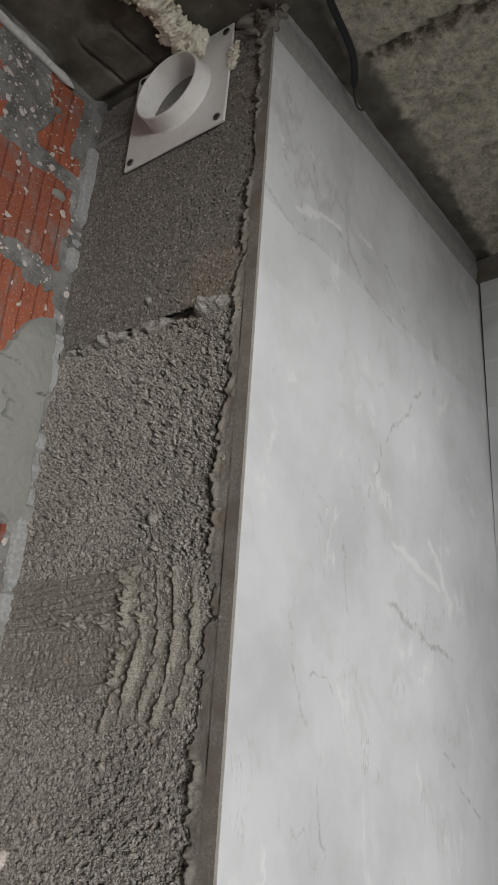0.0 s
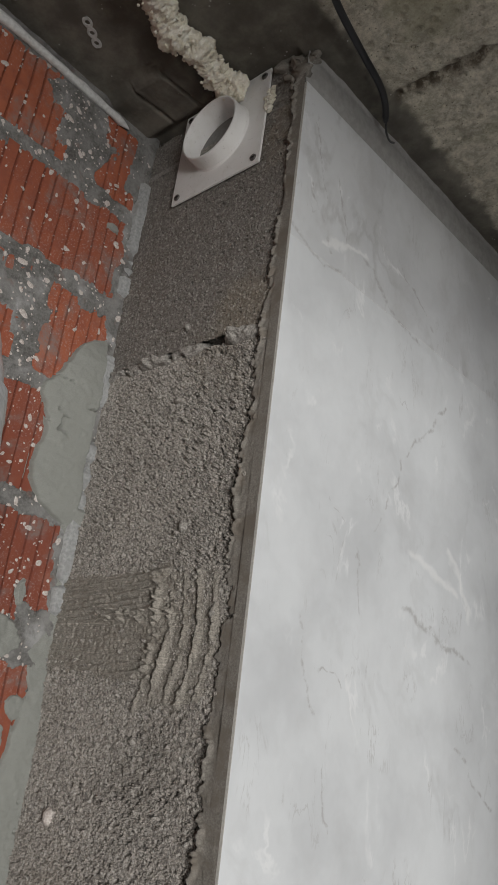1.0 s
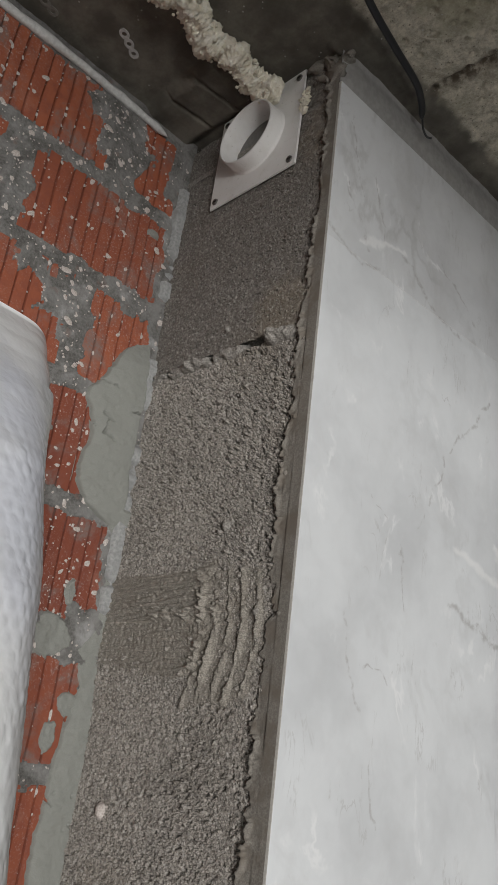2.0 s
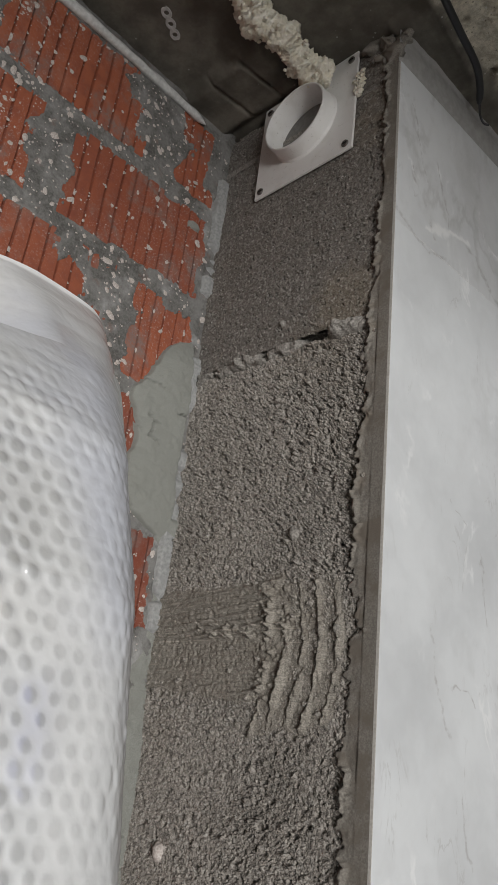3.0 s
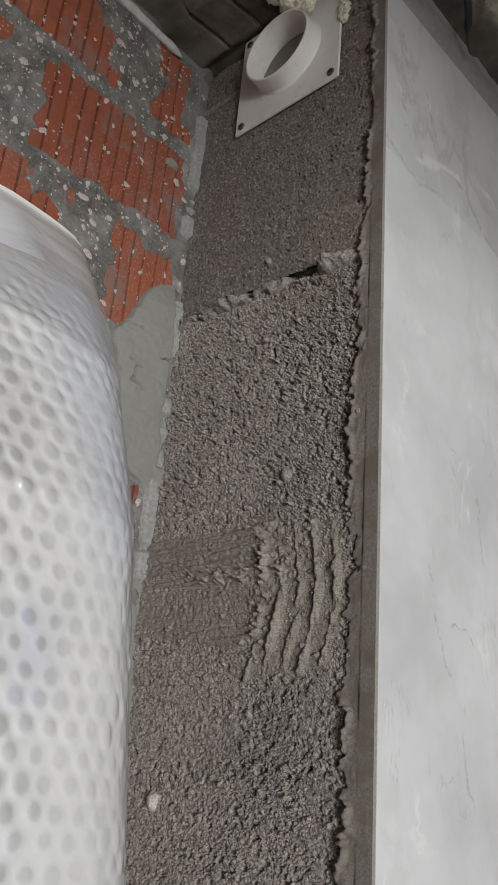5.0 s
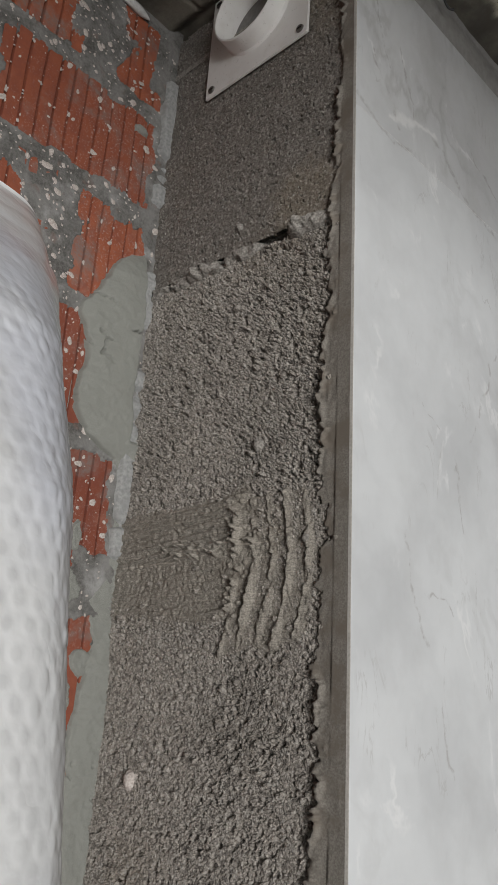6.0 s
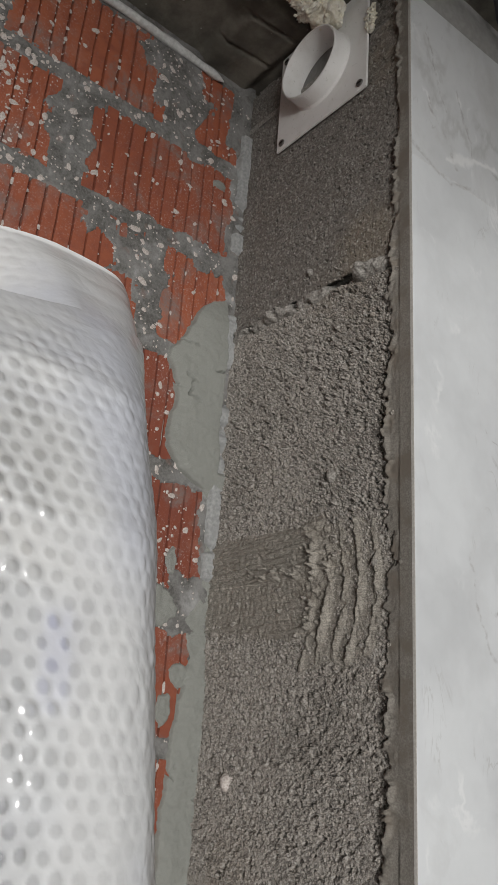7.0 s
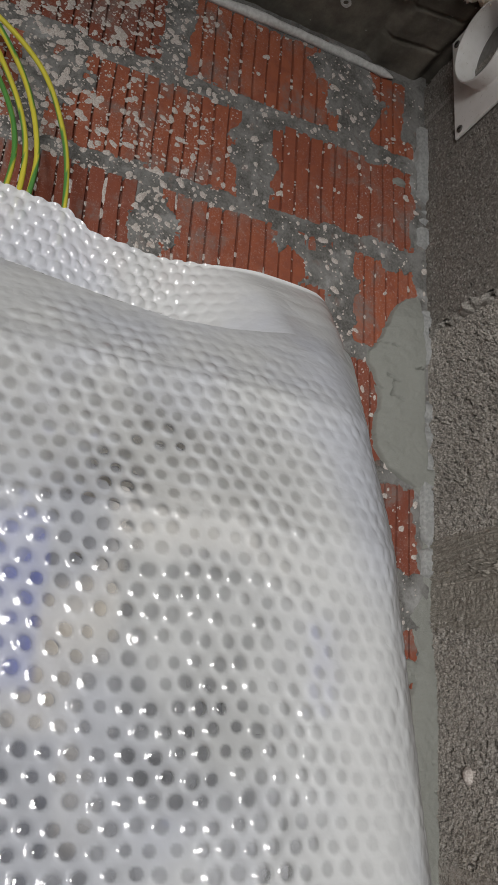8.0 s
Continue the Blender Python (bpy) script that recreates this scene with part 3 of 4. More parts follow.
def ceiling_place(u, v):
    rz = rough_zone(u, v)
    z = CEIL + 0.004 * (fbm(u * 12, v * 12, 3) - 0.5) + 0.0012 * (fbm(u * 90, v * 90, 4) - 0.5)
    pit, ident = cells(u * 70, v * 70, 8)
    z = z + rz * (0.003 + 0.006 * (fbm(u * 45, v * 45, 6, 5) - 0.5) + 0.006 * (ident > 0.75) * (1 - step(0.1, 0.35, pit)))
    seam = seam_at(u, v)
    z = z + 0.010 * (u > 0.36) * np.exp(-(seam / 0.0045) ** 2) * step(0.3, 0.5, fbm(u * 40, v * 40, 13)) - 0.005 * rz * step(0.0, 0.012, seam)
    # cement dabbed against the brick and block corner
    dab = box_mask(u, v, -0.05, 0.150, -0.10, -0.012, 0.010) * (0.010 + 0.006 * fbm(u * 30, v * 30, 14))
    line = np.exp(-((u - 0.055 - 0.1 * (v + 0.05)) / 0.0022) ** 2) + np.exp(-((u - 0.115 - 0.12 * (v + 0.05)) / 0.0022) ** 2)
    z = z - dab * (1 - 0.45 * np.clip(line, 0, 1))
    # troweled grey cement down to the tiles
    fil = (1 - step(0.0, 0.035, u - 0.335 - 0.03 * v + 0.01 * (fbm(v * 25, u * 5, 15) - 0.5))) * step(0.285, 0.30, u) * step(-0.02, 0.01, v)
    return u, v, z - 0.010 * fil


ceiling = structure(part("ceiling", box_bm(-0.14, EAST_X + 0.12, SOUTH_Y - 0.12, FAR_Y + 0.12, CEIL + 0.02, CEIL + 0.14), PLAIN_PLASTER), "raw stained concrete ceiling slab with ragged seam", "ceiling")
relief("slab_underside", -0.03, 1.0, -0.95, FAR_Y + 0.03, 0.0028, ceiling_place, CEILING, ceiling, layers={"rough_zone": rough_zone, "seam_stain": lambda u, v: np.exp(-((seam_at(u, v) - 0.003) / 0.011) ** 2)})
part("slab_underside", box_bm(1.0, EAST_X, SOUTH_Y, FAR_Y, CEIL, CEIL + 0.02), CEILING, ceiling)
part("slab_underside", box_bm(-0.03, 1.0, SOUTH_Y, -0.95, CEIL, CEIL + 0.02), CEILING, ceiling)


# ---- porous blocks of the shaft ----
def block_depth(u, v):
    """How far the face stands out towards the room, over x = u and z = v."""
    upper = step(2.078, 2.090, v)
    fine = 0.0016 * (fbm(u * 420, v * 420, 41, 3) - 0.5)
    wu, wv = u + 0.0022 * (fbm(u * 160, v * 160, 42, 2) - 0.5), v + 0.0022 * (fbm(u * 160 + 9, v * 160, 44, 2) - 0.5)
    deep, ident = stones(wu * 340, wv * 340, 43)
    wide, ident2 = stones(wu * 170, wv * 170, 45)
    grit = step(0.02, 0.26, deep) * (0.55 + 0.45 * ident)
    big = step(0.03, 0.22, wide) * (0.6 + 0.4 * ident2)
    grain = 0.0030 * (grit - 0.6) + 0.0016 * (big - 0.6)
    loose = step(0.36, 0.60, fbm(u * 14, v * 14, 47))
    pits = -0.0075 * step(0.02, 0.30, wide) * (ident2 < 0.09) * loose - 0.0050 * step(0.02, 0.2, deep) * (ident < 0.12)
    lump = 0.0038 * step(0.05, 0.35, wide) * (ident2 > 0.965)
    rough = 0.55 + 0.60 * step(0.35, 0.68, fbm(u * 10, v * 7, 46))
    sparse = -0.0040 * step(0.05, 0.25, deep) * (ident < 0.07) * upper + 0.0012 * step(0.05, 0.3, deep) * (ident > 0.95) * upper
    coarse = (1 - upper) * rough + upper * 0.14
    coarse = coarse * (0.45 + 0.55 * step(-0.002, 0.022, u))
    return fine * (1 - 0.6 * upper) + (grain + pits + lump) * coarse + sparse + 0.003 * (fbm(u * 9, v * 9, 48) - 0.5)


def trowel_depth(u, v):
    """Cement dragged across the block by a trowel: a streaked band that ends in combed, broken ridges."""
    n = 0.014 * (fbm(u * 26, v * 26, 55, 4) - 0.5)
    rise = 0.10 * (u - 0.10)
    band = box_mask(u, v + n + 0.010 * np.sin(u * 16), -0.05, 0.200, 1.688, 1.806, 0.010)
    low = box_mask(u, v + 0.4 * n + 0.010 * np.sin(u * 20), -0.05, 0.192, 1.690, 1.748, 0.003)
    slant = u + np.where(v > 1.742, 3.6, 2.0) * (v - 1.742) ** 2 + 0.25 * n + 0.004 * (fbm(v * 45, v * 0, 59) - 0.5)
    comb = box_mask(slant, v + 1.3 * n - 0.12 * (u - 0.22), 0.184, 0.282, 1.652, 1.796, 0.005)
    scored = fbm(u * 7, (v - rise) * 420, 51, 3) - 0.5
    streak = 0.0105 * scored * (0.45 + fbm(u * 25, v * 60, 50)) * (1 - 0.75 * low) + 0.0020 * (fbm(u * 300, v * 300, 56, 2) - 0.5)
    phase = (slant - 0.184) / 0.0210 + 0.30 * (fbm(u * 16, v * 16, 52) - 0.5)
    f = phase - np.floor(phase)
    crown = step(0.0, 0.12, f) * (1 - step(0.14, 0.52, f))
    broken = np.clip(3.6 * fbm(u * 55, v * 26, 53, 4) - 1.1, 0.12, 1.35)
    heap = 1.5 - 0.6 * step(0.186, 0.22, slant)
    comb_h = 0.0042 * crown * broken * heap - 0.0022 + 0.0046 * (fbm(u * 260, v * 170, 57, 3) - 0.5) * (0.25 + crown)
    crumb, ident = cells(u * 150, v * 150, 58)
    row = np.exp(-((v - 1.752 - 0.006 * np.sin(u * 30)) / 0.008) ** 2) * box_mask(u, v, 0.085, 0.215, 1.7, 1.8, 0.015)
    left = np.exp(-((slant - 0.188) / 0.010) ** 2) * box_mask(u, v, 0.1, 0.3, 1.675, 1.800, 0.01)
    crest = np.maximum(row, 0.8 * left) * (0.0085 * (ident > 0.52) * (1 - step(0.12, 0.50, crumb)) + 0.0015)
    cover = np.maximum(band, comb)
    return block_depth(u, v) * (0.24 - 0.12 * comb - 0.06 * low) - 0.0040 + 0.0066 * cover + cover * (band * (1 - comb) * (streak - 0.0010 * low) + comb * comb_h + crest)


def block_place(u, v):
    return u, -block_depth(u, v), v


def joint_line(u):
    return 2.084 + 0.004 * (fbm(u * 40, u * 0, 61) - 0.5) + 0.02 * np.clip(0.03 - u, 0, 1)


def duct_clear(u, v):
    return np.hypot(u - 0.162, v - 2.4295) > 0.057


relief("block", -0.015, 0.297, 1.44, 2.079, 0.00075, block_place, BLOCK, wall_north, facet=True)
relief("block", -0.015, 0.297, 2.0895, 2.431, 0.0011, block_place, FINE_BLOCK, wall_north, keep=duct_clear, facet=True)
relief("block", -0.015, 0.297, 2.4365, CEIL + 0.01, 0.0013, block_place, FINE_BLOCK, wall_north,
       keep=lambda u, v: duct_clear(u, v) & (v < 2.508 - 0.010 * step(0.09, 0.06, u) - 0.022 * np.exp(-((u - 0.095) / 0.022) ** 2) + 0.012 * (fbm(u * 35, u * 0, 69, 4) - 0.45)))
relief("cement_smear", -0.012, 0.290, 1.640, 1.822, 0.0008, lambda u, v: (u, -trowel_depth(u, v), v), SMEAR, wall_north,
       keep=lambda u, v: trowel_depth(u, v) > block_depth(u, v) - 0.0015, label="brown-grey cement dragged and combed by a trowel")


def dab_place(cx, cz, r):
    def place(u, v):
        d = np.hypot(u - cx, (v - cz) * 0.8) / r + 0.9 * (fbm(u * 110, v * 110, 70) - 0.5)
        return u, -(0.0055 * (1 - d * d) + 0.0008), v
    return place


for cx, cz, r in ((0.062, 1.533, 0.0070), (0.205, 1.848, 0.0062), (0.155, 2.120, 0.0035), (0.270, 1.749, 0.004)):
    relief("plaster_dab", cx - r * 1.3, cx + r * 1.3, cz - r * 1.5, cz + r * 1.5, 0.0006, dab_place(cx, cz, r), SPLATTER if r > 0.0065 else JOINT, wall_north)

part("block", box_bm(-0.015, 0.292, 0.0, 0.06, 0.0, 1.441), BLOCK, wall_north)
part("block_side", box_bm(0.286, 0.2925, 0.006, 0.06, 1.40, CEIL), BLOCK_CORE, wall_north)


def joint_place(u, v):
    """Crumbled mortar squeezed from the bed joint, with a gap where it has fallen out."""
    off = (v - joint_line(u) + 0.003) / (0.0065 + 0.006 * fbm(u * 35, u * 0, 63))
    bits = step(0.40, 0.56, fbm(u * 48, v * 60, 64, 4))
    body = bits * (0.002 + 0.010 * fbm(u * 90, v * 90, 65, 4))
    lumps = 0.013 * np.exp(-((u - 0.105) / 0.020) ** 2) + 0.013 * np.exp(-((u - 0.250) / 0.018) ** 2)
    gap = box_mask(u, v, 0.186, 0.230, 2.076, 2.094, 0.003)
    h = -0.014 + (0.013 + body + lumps * (1.6 * fbm(u * 110, v * 110, 66, 5) - 0.1)) * np.exp(-off ** 4) * (0.15 + 0.85 * np.maximum(bits, step(0.004, 0.008, lumps)))
    return u, -(h - 0.03 * gap), v


relief("bed_mortar", -0.012, 0.285, 2.064, 2.106, 0.00105, joint_place, JOINT, wall_north,
       label="crumbling mortar in the joint between blocks")
relief("bed_mortar", -0.012, 0.285, 2.429, 2.439, 0.0016,
       lambda u, v: (u, 0.001 - 0.0035 * fbm(u * 60, v * 60, 68) * (u < 0.09), v), JOINT, wall_north)


# adhesive squeezed out along the corner, and the ragged smear it leaves on the block
def smear_edge(v):
    flakes = hashed(np.floor(v * 95 + 3 * fbm(v * 40, v * 0, 72)), v * 0, 71) - 0.5
    chunks = hashed(np.floor(v * 21 + 2 * fbm(v * 12, v * 0, 70)), v * 0, 77) - 0.5
    return 0.2850 + 0.006 * step(2.08, 2.16, v) - 0.008 * chunks - 0.006 * flakes - 0.014 * (fbm(v * 11, v * 0, 73, 3) - 0.5) - 0.010 * (fbm(v * 170, v * 0, 79, 4) - 0.5)


def adhesive_place(u, v):
    """Flat trowelled adhesive with a flaking, upturned edge on the block side."""
    over = u - smear_edge(v) + 0.006 * (fbm(u * 160, v * 160, 76) - 0.5)
    lip = np.exp(-((over - 0.003) / 0.0026) ** 2) * step(0.42, 0.62, fbm(u * 45, v * 26, 78, 4))
    h = -0.006 + 0.0090 * step(-0.0004, 0.0008, over) + 0.0030 * (fbm(u * 90, v * 22, 74) - 0.5) + 0.0010 * (fbm(u * 300, v * 300, 75) - 0.5)
    h = np.where(u > 0.298, np.maximum(h + 0.0042 * lip, 0.0036), h + 0.0042 * lip)
    wide = u + TILE_LEAN * (2.12 - v) * np.clip((u - 0.280) / 0.022, 0, 1)
    return wide, -h, v


relief("adhesive_smear", 0.252, 0.3122, 1.40, CEIL - 0.03, 0.0010, adhesive_place, ADHESIVE, wall_north,
       keep=lambda u, v: u - smear_edge(v) > -0.006, label="grey tile adhesive squeezed out along the tile edge")


# grey filler between tile top and ceiling
def filler_place(u, v):
    t = (v - 2.450) / (CEIL - 2.450)
    bulge = 0.006 * np.sin(np.clip(t, 0, 1) * math.pi) + 0.012 * step(0.75, 1.0, t) + 0.0016 * (fbm(u * 40, v * 40, 81) - 0.5)
    bulge = bulge * step(-0.005, 0.03, u)
    rag = 0.004 * step(0.8, 1.0, t) * (fbm(u * 70, v * 0, 82) - 0.5)
    return TILE_X - TILE_LEAN * v + TILE_TURN * u - 0.0045 + bulge + rag, u, v + 0 * u


FILLER = concrete("smooth_grey_filler", (0.27, 0.265, 0.255), (0.33, 0.325, 0.315), (0.295, 0.285, 0.27), 90.0, 16.0, 0.7, 0.15)
relief("filler_strip", 0.0, FAR_Y, 2.446, CEIL + 0.006, 0.0025, filler_place, FILLER, wall_north,
       label="smooth grey filler over the tile top")

def mortar_lumps():
    rng = random.Random(21)
    bm = bmesh.new()
    for x, y, z, r in ((0.300, 0.002, 2.476, 0.015), (0.288, 0.000, 2.498, 0.013), (0.306, 0.010, 2.505, 0.013), (0.272, 0.002, 2.508, 0.012), (0.283, -0.001, 2.472, 0.009), (0.254, 0.004, 2.513, 0.009), (0.293, 0.0, 2.452, 0.008)):
        bmesh.ops.create_icosphere(bm, subdivisions=3, radius=r, matrix=Matrix.LocRotScale((x, y, z), Euler((rng.random() * 3, rng.random() * 3, 0)), (1.0, 0.65, 1.1)))
    for v in bm.verts:
        p = v.co.copy()
        v.co += Vector((1, 0.8, 1)) * (0.009 * noise.noise(p * 70) + 0.005 * noise.noise(p * 190)) + Vector((0.004 * noise.noise(p * 110 + Vector((5, 2, 1))), 0, 0))
    part("mortar_lump", bm, ADHESIVE, wall_north, "rough adhesive lumps above the tile corner", smooth=True)


mortar_lumps()

# ---- the brick wall's courses ----
COURSE, TOP_JOINT, BED = 0.1575, 2.3475, 0.020
FIRST_ENDS = {0: (-0.378, 0.250), 1: (-0.250, 0.235), 2: (-0.390, 0.240), 3: (-0.250, 0.238), 4: (-0.385, 0.245)}


def groove_brick_mesh(name, length, height, seed):
    """A hollow-block face: flat ribs between narrow upright grooves, edges a little uneven."""
    rng = random.Random(seed)
    n = max(2, round(length / 0.0195))
    profile = [(0.0, -0.018), (0.0008, -0.001), (0.002, 0.0)]
    for i in range(1, n):
        y = length * i / n + rng.uniform(-0.0012, 0.0012)
        w, d = rng.uniform(0.0010, 0.0017), rng.uniform(0.005, 0.008)
        profile += [(y - w - 0.0008, 0.0), (y - w, -0.0007), (y - 0.2 * w, -d), (y + 0.3 * w, -d), (y + w, -0.0006), (y + w + 0.0008, 0.0)]
    profile += [(length - 0.002, 0.0), (length - 0.0008, -0.001), (length, -0.018)]
    rows = [0.0, 0.0012, height * 0.34, height * 0.68, height - 0.0012, height]
    verts, faces = [], []
    for r, z in enumerate(rows):
        for y, x in profile:
            inset = -0.0012 if r in (0, len(rows) - 1) else 0.0
            verts.append((x + inset + rng.uniform(-0.0003, 0.0003), y + 0.0007 * math.sin(z * 40 + y * 30), z))
    m = len(profile)
    for r in range(len(rows) - 1):
        for i in range(m - 1):
            faces.append((r * m + i, r * m + i + 1, (r + 1) * m + i + 1, (r + 1) * m + i))
    me = bpy.data.meshes.new(name)
    me.from_pydata(verts, [], faces)
    me.materials.append(BRICK)
    me.update()
    return me


def brick_layout():
    """(y0, y1, z0, z1) of every brick in the wall."""
    out = []
    for c in range(16):
        z1 = TOP_JOINT + COURSE * (1 - c) - BED / 2
        z0 = z1 - COURSE + BED
        if c == 0:
            z1 = 2.493
        if z0 < 0.0:
            z0 = 0.0
        y0, ln = FIRST_ENDS.get(c, (-0.250, 0.240) if c % 2 else (-0.385, 0.245))
        joint = 0.030 if c < 3 else 0.018
        out.append((y0, min(y0 + ln, -0.012), z0, z1))
        if y0 + ln + joint < -0.04:
            out.append((y0 + ln + joint, -0.012, z0, z1))
        y = y0 - joint - (0.012 if c == 1 else 0)
        while y > SOUTH_Y + 0.05:
            out.append((max(y - 0.250, SOUTH_Y), y, z0, z1))
            y -= 0.250 + joint
    return out


LAYOUT = brick_layout()


def brick_cover(u, v):
    """1 well inside a brick's face, 0 on the joints (u = y, v = z)."""
    best = np.zeros(u.shape)
    ragged = 0.002 + 0.011 * np.clip(fbm(u * 55, v * 55, 91, 5) - 0.40, 0, 1) * 2.0
    for y0, y1, z0, z1 in LAYOUT:
        if z1 < 1.3 or y1 < -0.8:
            continue
        d = np.minimum(np.minimum(u - y0, y1 - u), np.minimum(v - z0, z1 - v))
        best = np.maximum(best, step(0.0, 0.003, d - ragged))
    return best


def wash(u, v):
    """Where old mortar was smeared over the brick faces."""
    n = 0.050 * (fbm(u * 30, v * 30, 92, 5) - 0.5) + 0.022 * (fbm(u * 110, v * 60, 96, 4) - 0.5)

    def blob(y, z, ry, rz):
        return 1 - np.hypot((u - y + n) / (0.86 * ry), (v - z + n) / (0.86 * rz))

    spots = [blob(-0.130, 2.430, 0.060, 0.085), blob(-0.165, 2.465, 0.035, 0.040), blob(-0.020, 2.450, 0.028, 0.075), blob(-0.100, 2.350, 0.055, 0.022),
             blob(-0.272, 2.265, 0.034, 0.085), blob(-0.165, 2.150, 0.055, 0.045), blob(-0.135, 2.100, 0.022, 0.065),
             blob(-0.205, 2.170, 0.05, 0.025), blob(-0.06, 2.19, 0.09, 0.020), blob(-0.392, 2.430, 0.022, 0.10), blob(-0.395, 2.130, 0.03, 0.06), blob(-0.055, 1.710, 0.075, 0.036),
             blob(-0.010, 1.70, 0.024, 0.10), blob(-0.52, 2.29, 0.03, 0.05), blob(-0.015, 1.80, 0.018, 0.09), blob(-0.008, 2.2, 0.014, 0.5)]
    return np.maximum.reduce(spots)


def mortar_depth(u, v):
    w = wash(u, v)
    lap = step(0.0, 0.10, w)
    base = 0.0008 + 0.004 * (fbm(u * 45, v * 45, 93, 5) - 0.5) + 0.0014 * (fbm(u * 200, v * 200, 94) - 0.5)
    under = base * (1 - brick_cover(u, v)) - 0.012 * brick_cover(u, v)
    over = 0.0012 + 0.0025 * (fbm(u * 60, v * 60, 95, 4) - 0.35)
    return under * (1 - lap) + np.maximum(over, -0.001) * lap


relief("mortar", -0.75, 0.004, 1.40, CEIL, 0.0019, lambda u, v: (mortar_depth(u, v), u, v), MORTAR, wall_west)
part("mortar", box_bm(-0.02, -0.004, SOUTH_Y, -0.75, 0.0, CEIL), MORTAR, wall_west)
part("mortar", box_bm(-0.02, -0.004, -0.75, 0.0, 0.0, 1.40), MORTAR, wall_west)


# fresh mortar packed into the corner
def packed_edge(v):
    """How far the packed mortar reaches from the corner at height v."""
    reach = np.interp(v, [1.40, 1.50, 1.58, 1.66, 1.70, 1.735, 1.82, 1.862, 1.870, 1.880, 1.905, 1.97, 2.03, 2.06, 2.09, 2.112, 2.126, 2.14, 2.5],
                      [0.042, 0.042, 0.036, 0.024, 0.032, 0.014, 0.016, 0.026, 0.046, 0.070, 0.090, 0.082, 0.096, 0.078, 0.066, 0.056, 0.040, 0.010, 0.012])
    return reach + 0.012 * (fbm(v * 30, v * 0, 101) - 0.5) + 0.006 * (fbm(v * 110, v * 0, 102) - 0.5)


def packed_place(u, v):
    inside = packed_edge(v) + u
    thick = 0.007 + 0.013 * (step(1.84, 1.90, v) - step(2.09, 2.14, v)) + 0.006 * (1 - step(1.62, 1.70, v))
    h = -0.004 + thick * (0.75 * step(-0.001, 0.004, inside) + 0.25 * step(0.0, 0.022, inside)) * (0.72 + 0.28 * step(-0.09, -0.02, u))
    h = h + 0.004 * (fbm(u * 24, v * 24, 103, 4) - 0.5) * step(0.0, 0.01, inside)
    # cracks torn by the trowel, and a few blow holes
    for y0, z0, y1, z1, w in ((-0.070, 2.004, -0.052, 1.998, 0.0022), (-0.060, 1.999, -0.064, 1.976, 0.0024), (-0.064, 1.979, -0.048, 1.972, 0.0026),
                              (-0.086, 2.052, -0.058, 2.046, 0.0015), (-0.030, 2.020, -0.014, 2.023, 0.0013), (-0.040, 1.660, -0.052, 1.676, 0.0016),
                              (-0.046, 1.545, -0.030, 1.530, 0.0014), (-0.090, 2.000, -0.078, 1.985, 0.0013)):
        t = np.clip(((u - y0) * (y1 - y0) + (v - z0) * (z1 - z0)) / ((y1 - y0) ** 2 + (z1 - z0) ** 2), 0, 1)
        gap = np.hypot(u - y0 - t * (y1 - y0) + 0.005 * (fbm(u * 150, v * 150, 109) - 0.5), v - z0 - t * (z1 - z0) + 0.005 * (fbm(u * 150 + 5, v * 150, 110) - 0.5))
        h = h - 0.014 * (1 - step(0.5 * w, 0.95 * w, gap))
    d, ident = cells(u * 70, v * 50, 105)
    h = h - 0.004 * (ident > 0.90) * (1 - step(0.05, 0.18, d)) * step(0.004, 0.014, inside)
    h = h + 0.0030 * np.abs(fbm(u * 22 + 4, v * 34, 106, 4) - 0.5) + 0.0026 * (fbm(u * 110, v * 110, 108, 4) - 0.5)
    bare = step(-0.016, -0.011, u + 0.010 * (fbm(v * 40, v * 0, 112) - 0.5)) * step(1.88, 1.90, v)
    return h * (1 - bare) - 0.004 * bare, u, v


relief("packed_mortar", -0.115, 0.001, 1.40, 2.50, 0.0011, packed_place, PATCH, wall_west,
       keep=lambda u, v: packed_edge(v) + u > -0.004, label="fresh grey mortar packed into the corner")

def mortar_dab(cy, cz, ry, rz, seed):
    """A dab of the same mortar flicked on to the brick."""
    def shape(u, v):
        return 1 - np.hypot((u - cy) / ry, (v - cz) / rz) + 1.1 * (fbm(u * 60, v * 60, seed, 4) - 0.5)

    def place(u, v):
        w = shape(u, v)
        return -0.001 + 0.0055 * step(0.0, 0.12, w) + 0.004 * (fbm(u * 120, v * 120, seed + 3, 3) - 0.5), u, v
    relief("mortar_dab", cy - 1.6 * ry, cy + 1.6 * ry, cz - 1.6 * rz, cz + 1.6 * rz, 0.0012, place, PATCH, wall_west, keep=lambda u, v: shape(u, v) > -0.05)


for k, dab in enumerate(((-0.074, 1.714, 0.026, 0.024), (-0.058, 1.764, 0.007, 0.016), (-0.050, 1.600, 0.009, 0.020), (-0.146, 1.959, 0.010, 0.008), (-0.046, 2.312, 0.010, 0.006), (-0.030, 1.640, 0.016, 0.014))):
    mortar_dab(*dab, 140 + 7 * k)


def corner_place(u, v):
    lumpy = step(0.34, 0.42, fbm(v * 13, v * 0, 131)) * (0.7 + 0.5 * fbm(v * 40, v * 0, 132))
    width = 0.018 * lumpy + 0.001
    return -0.002 + 0.011 * lumpy * step(0.0, 0.006, width + u) + 0.0015 * (fbm(u * 130, v * 130, 133) - 0.5), u, v


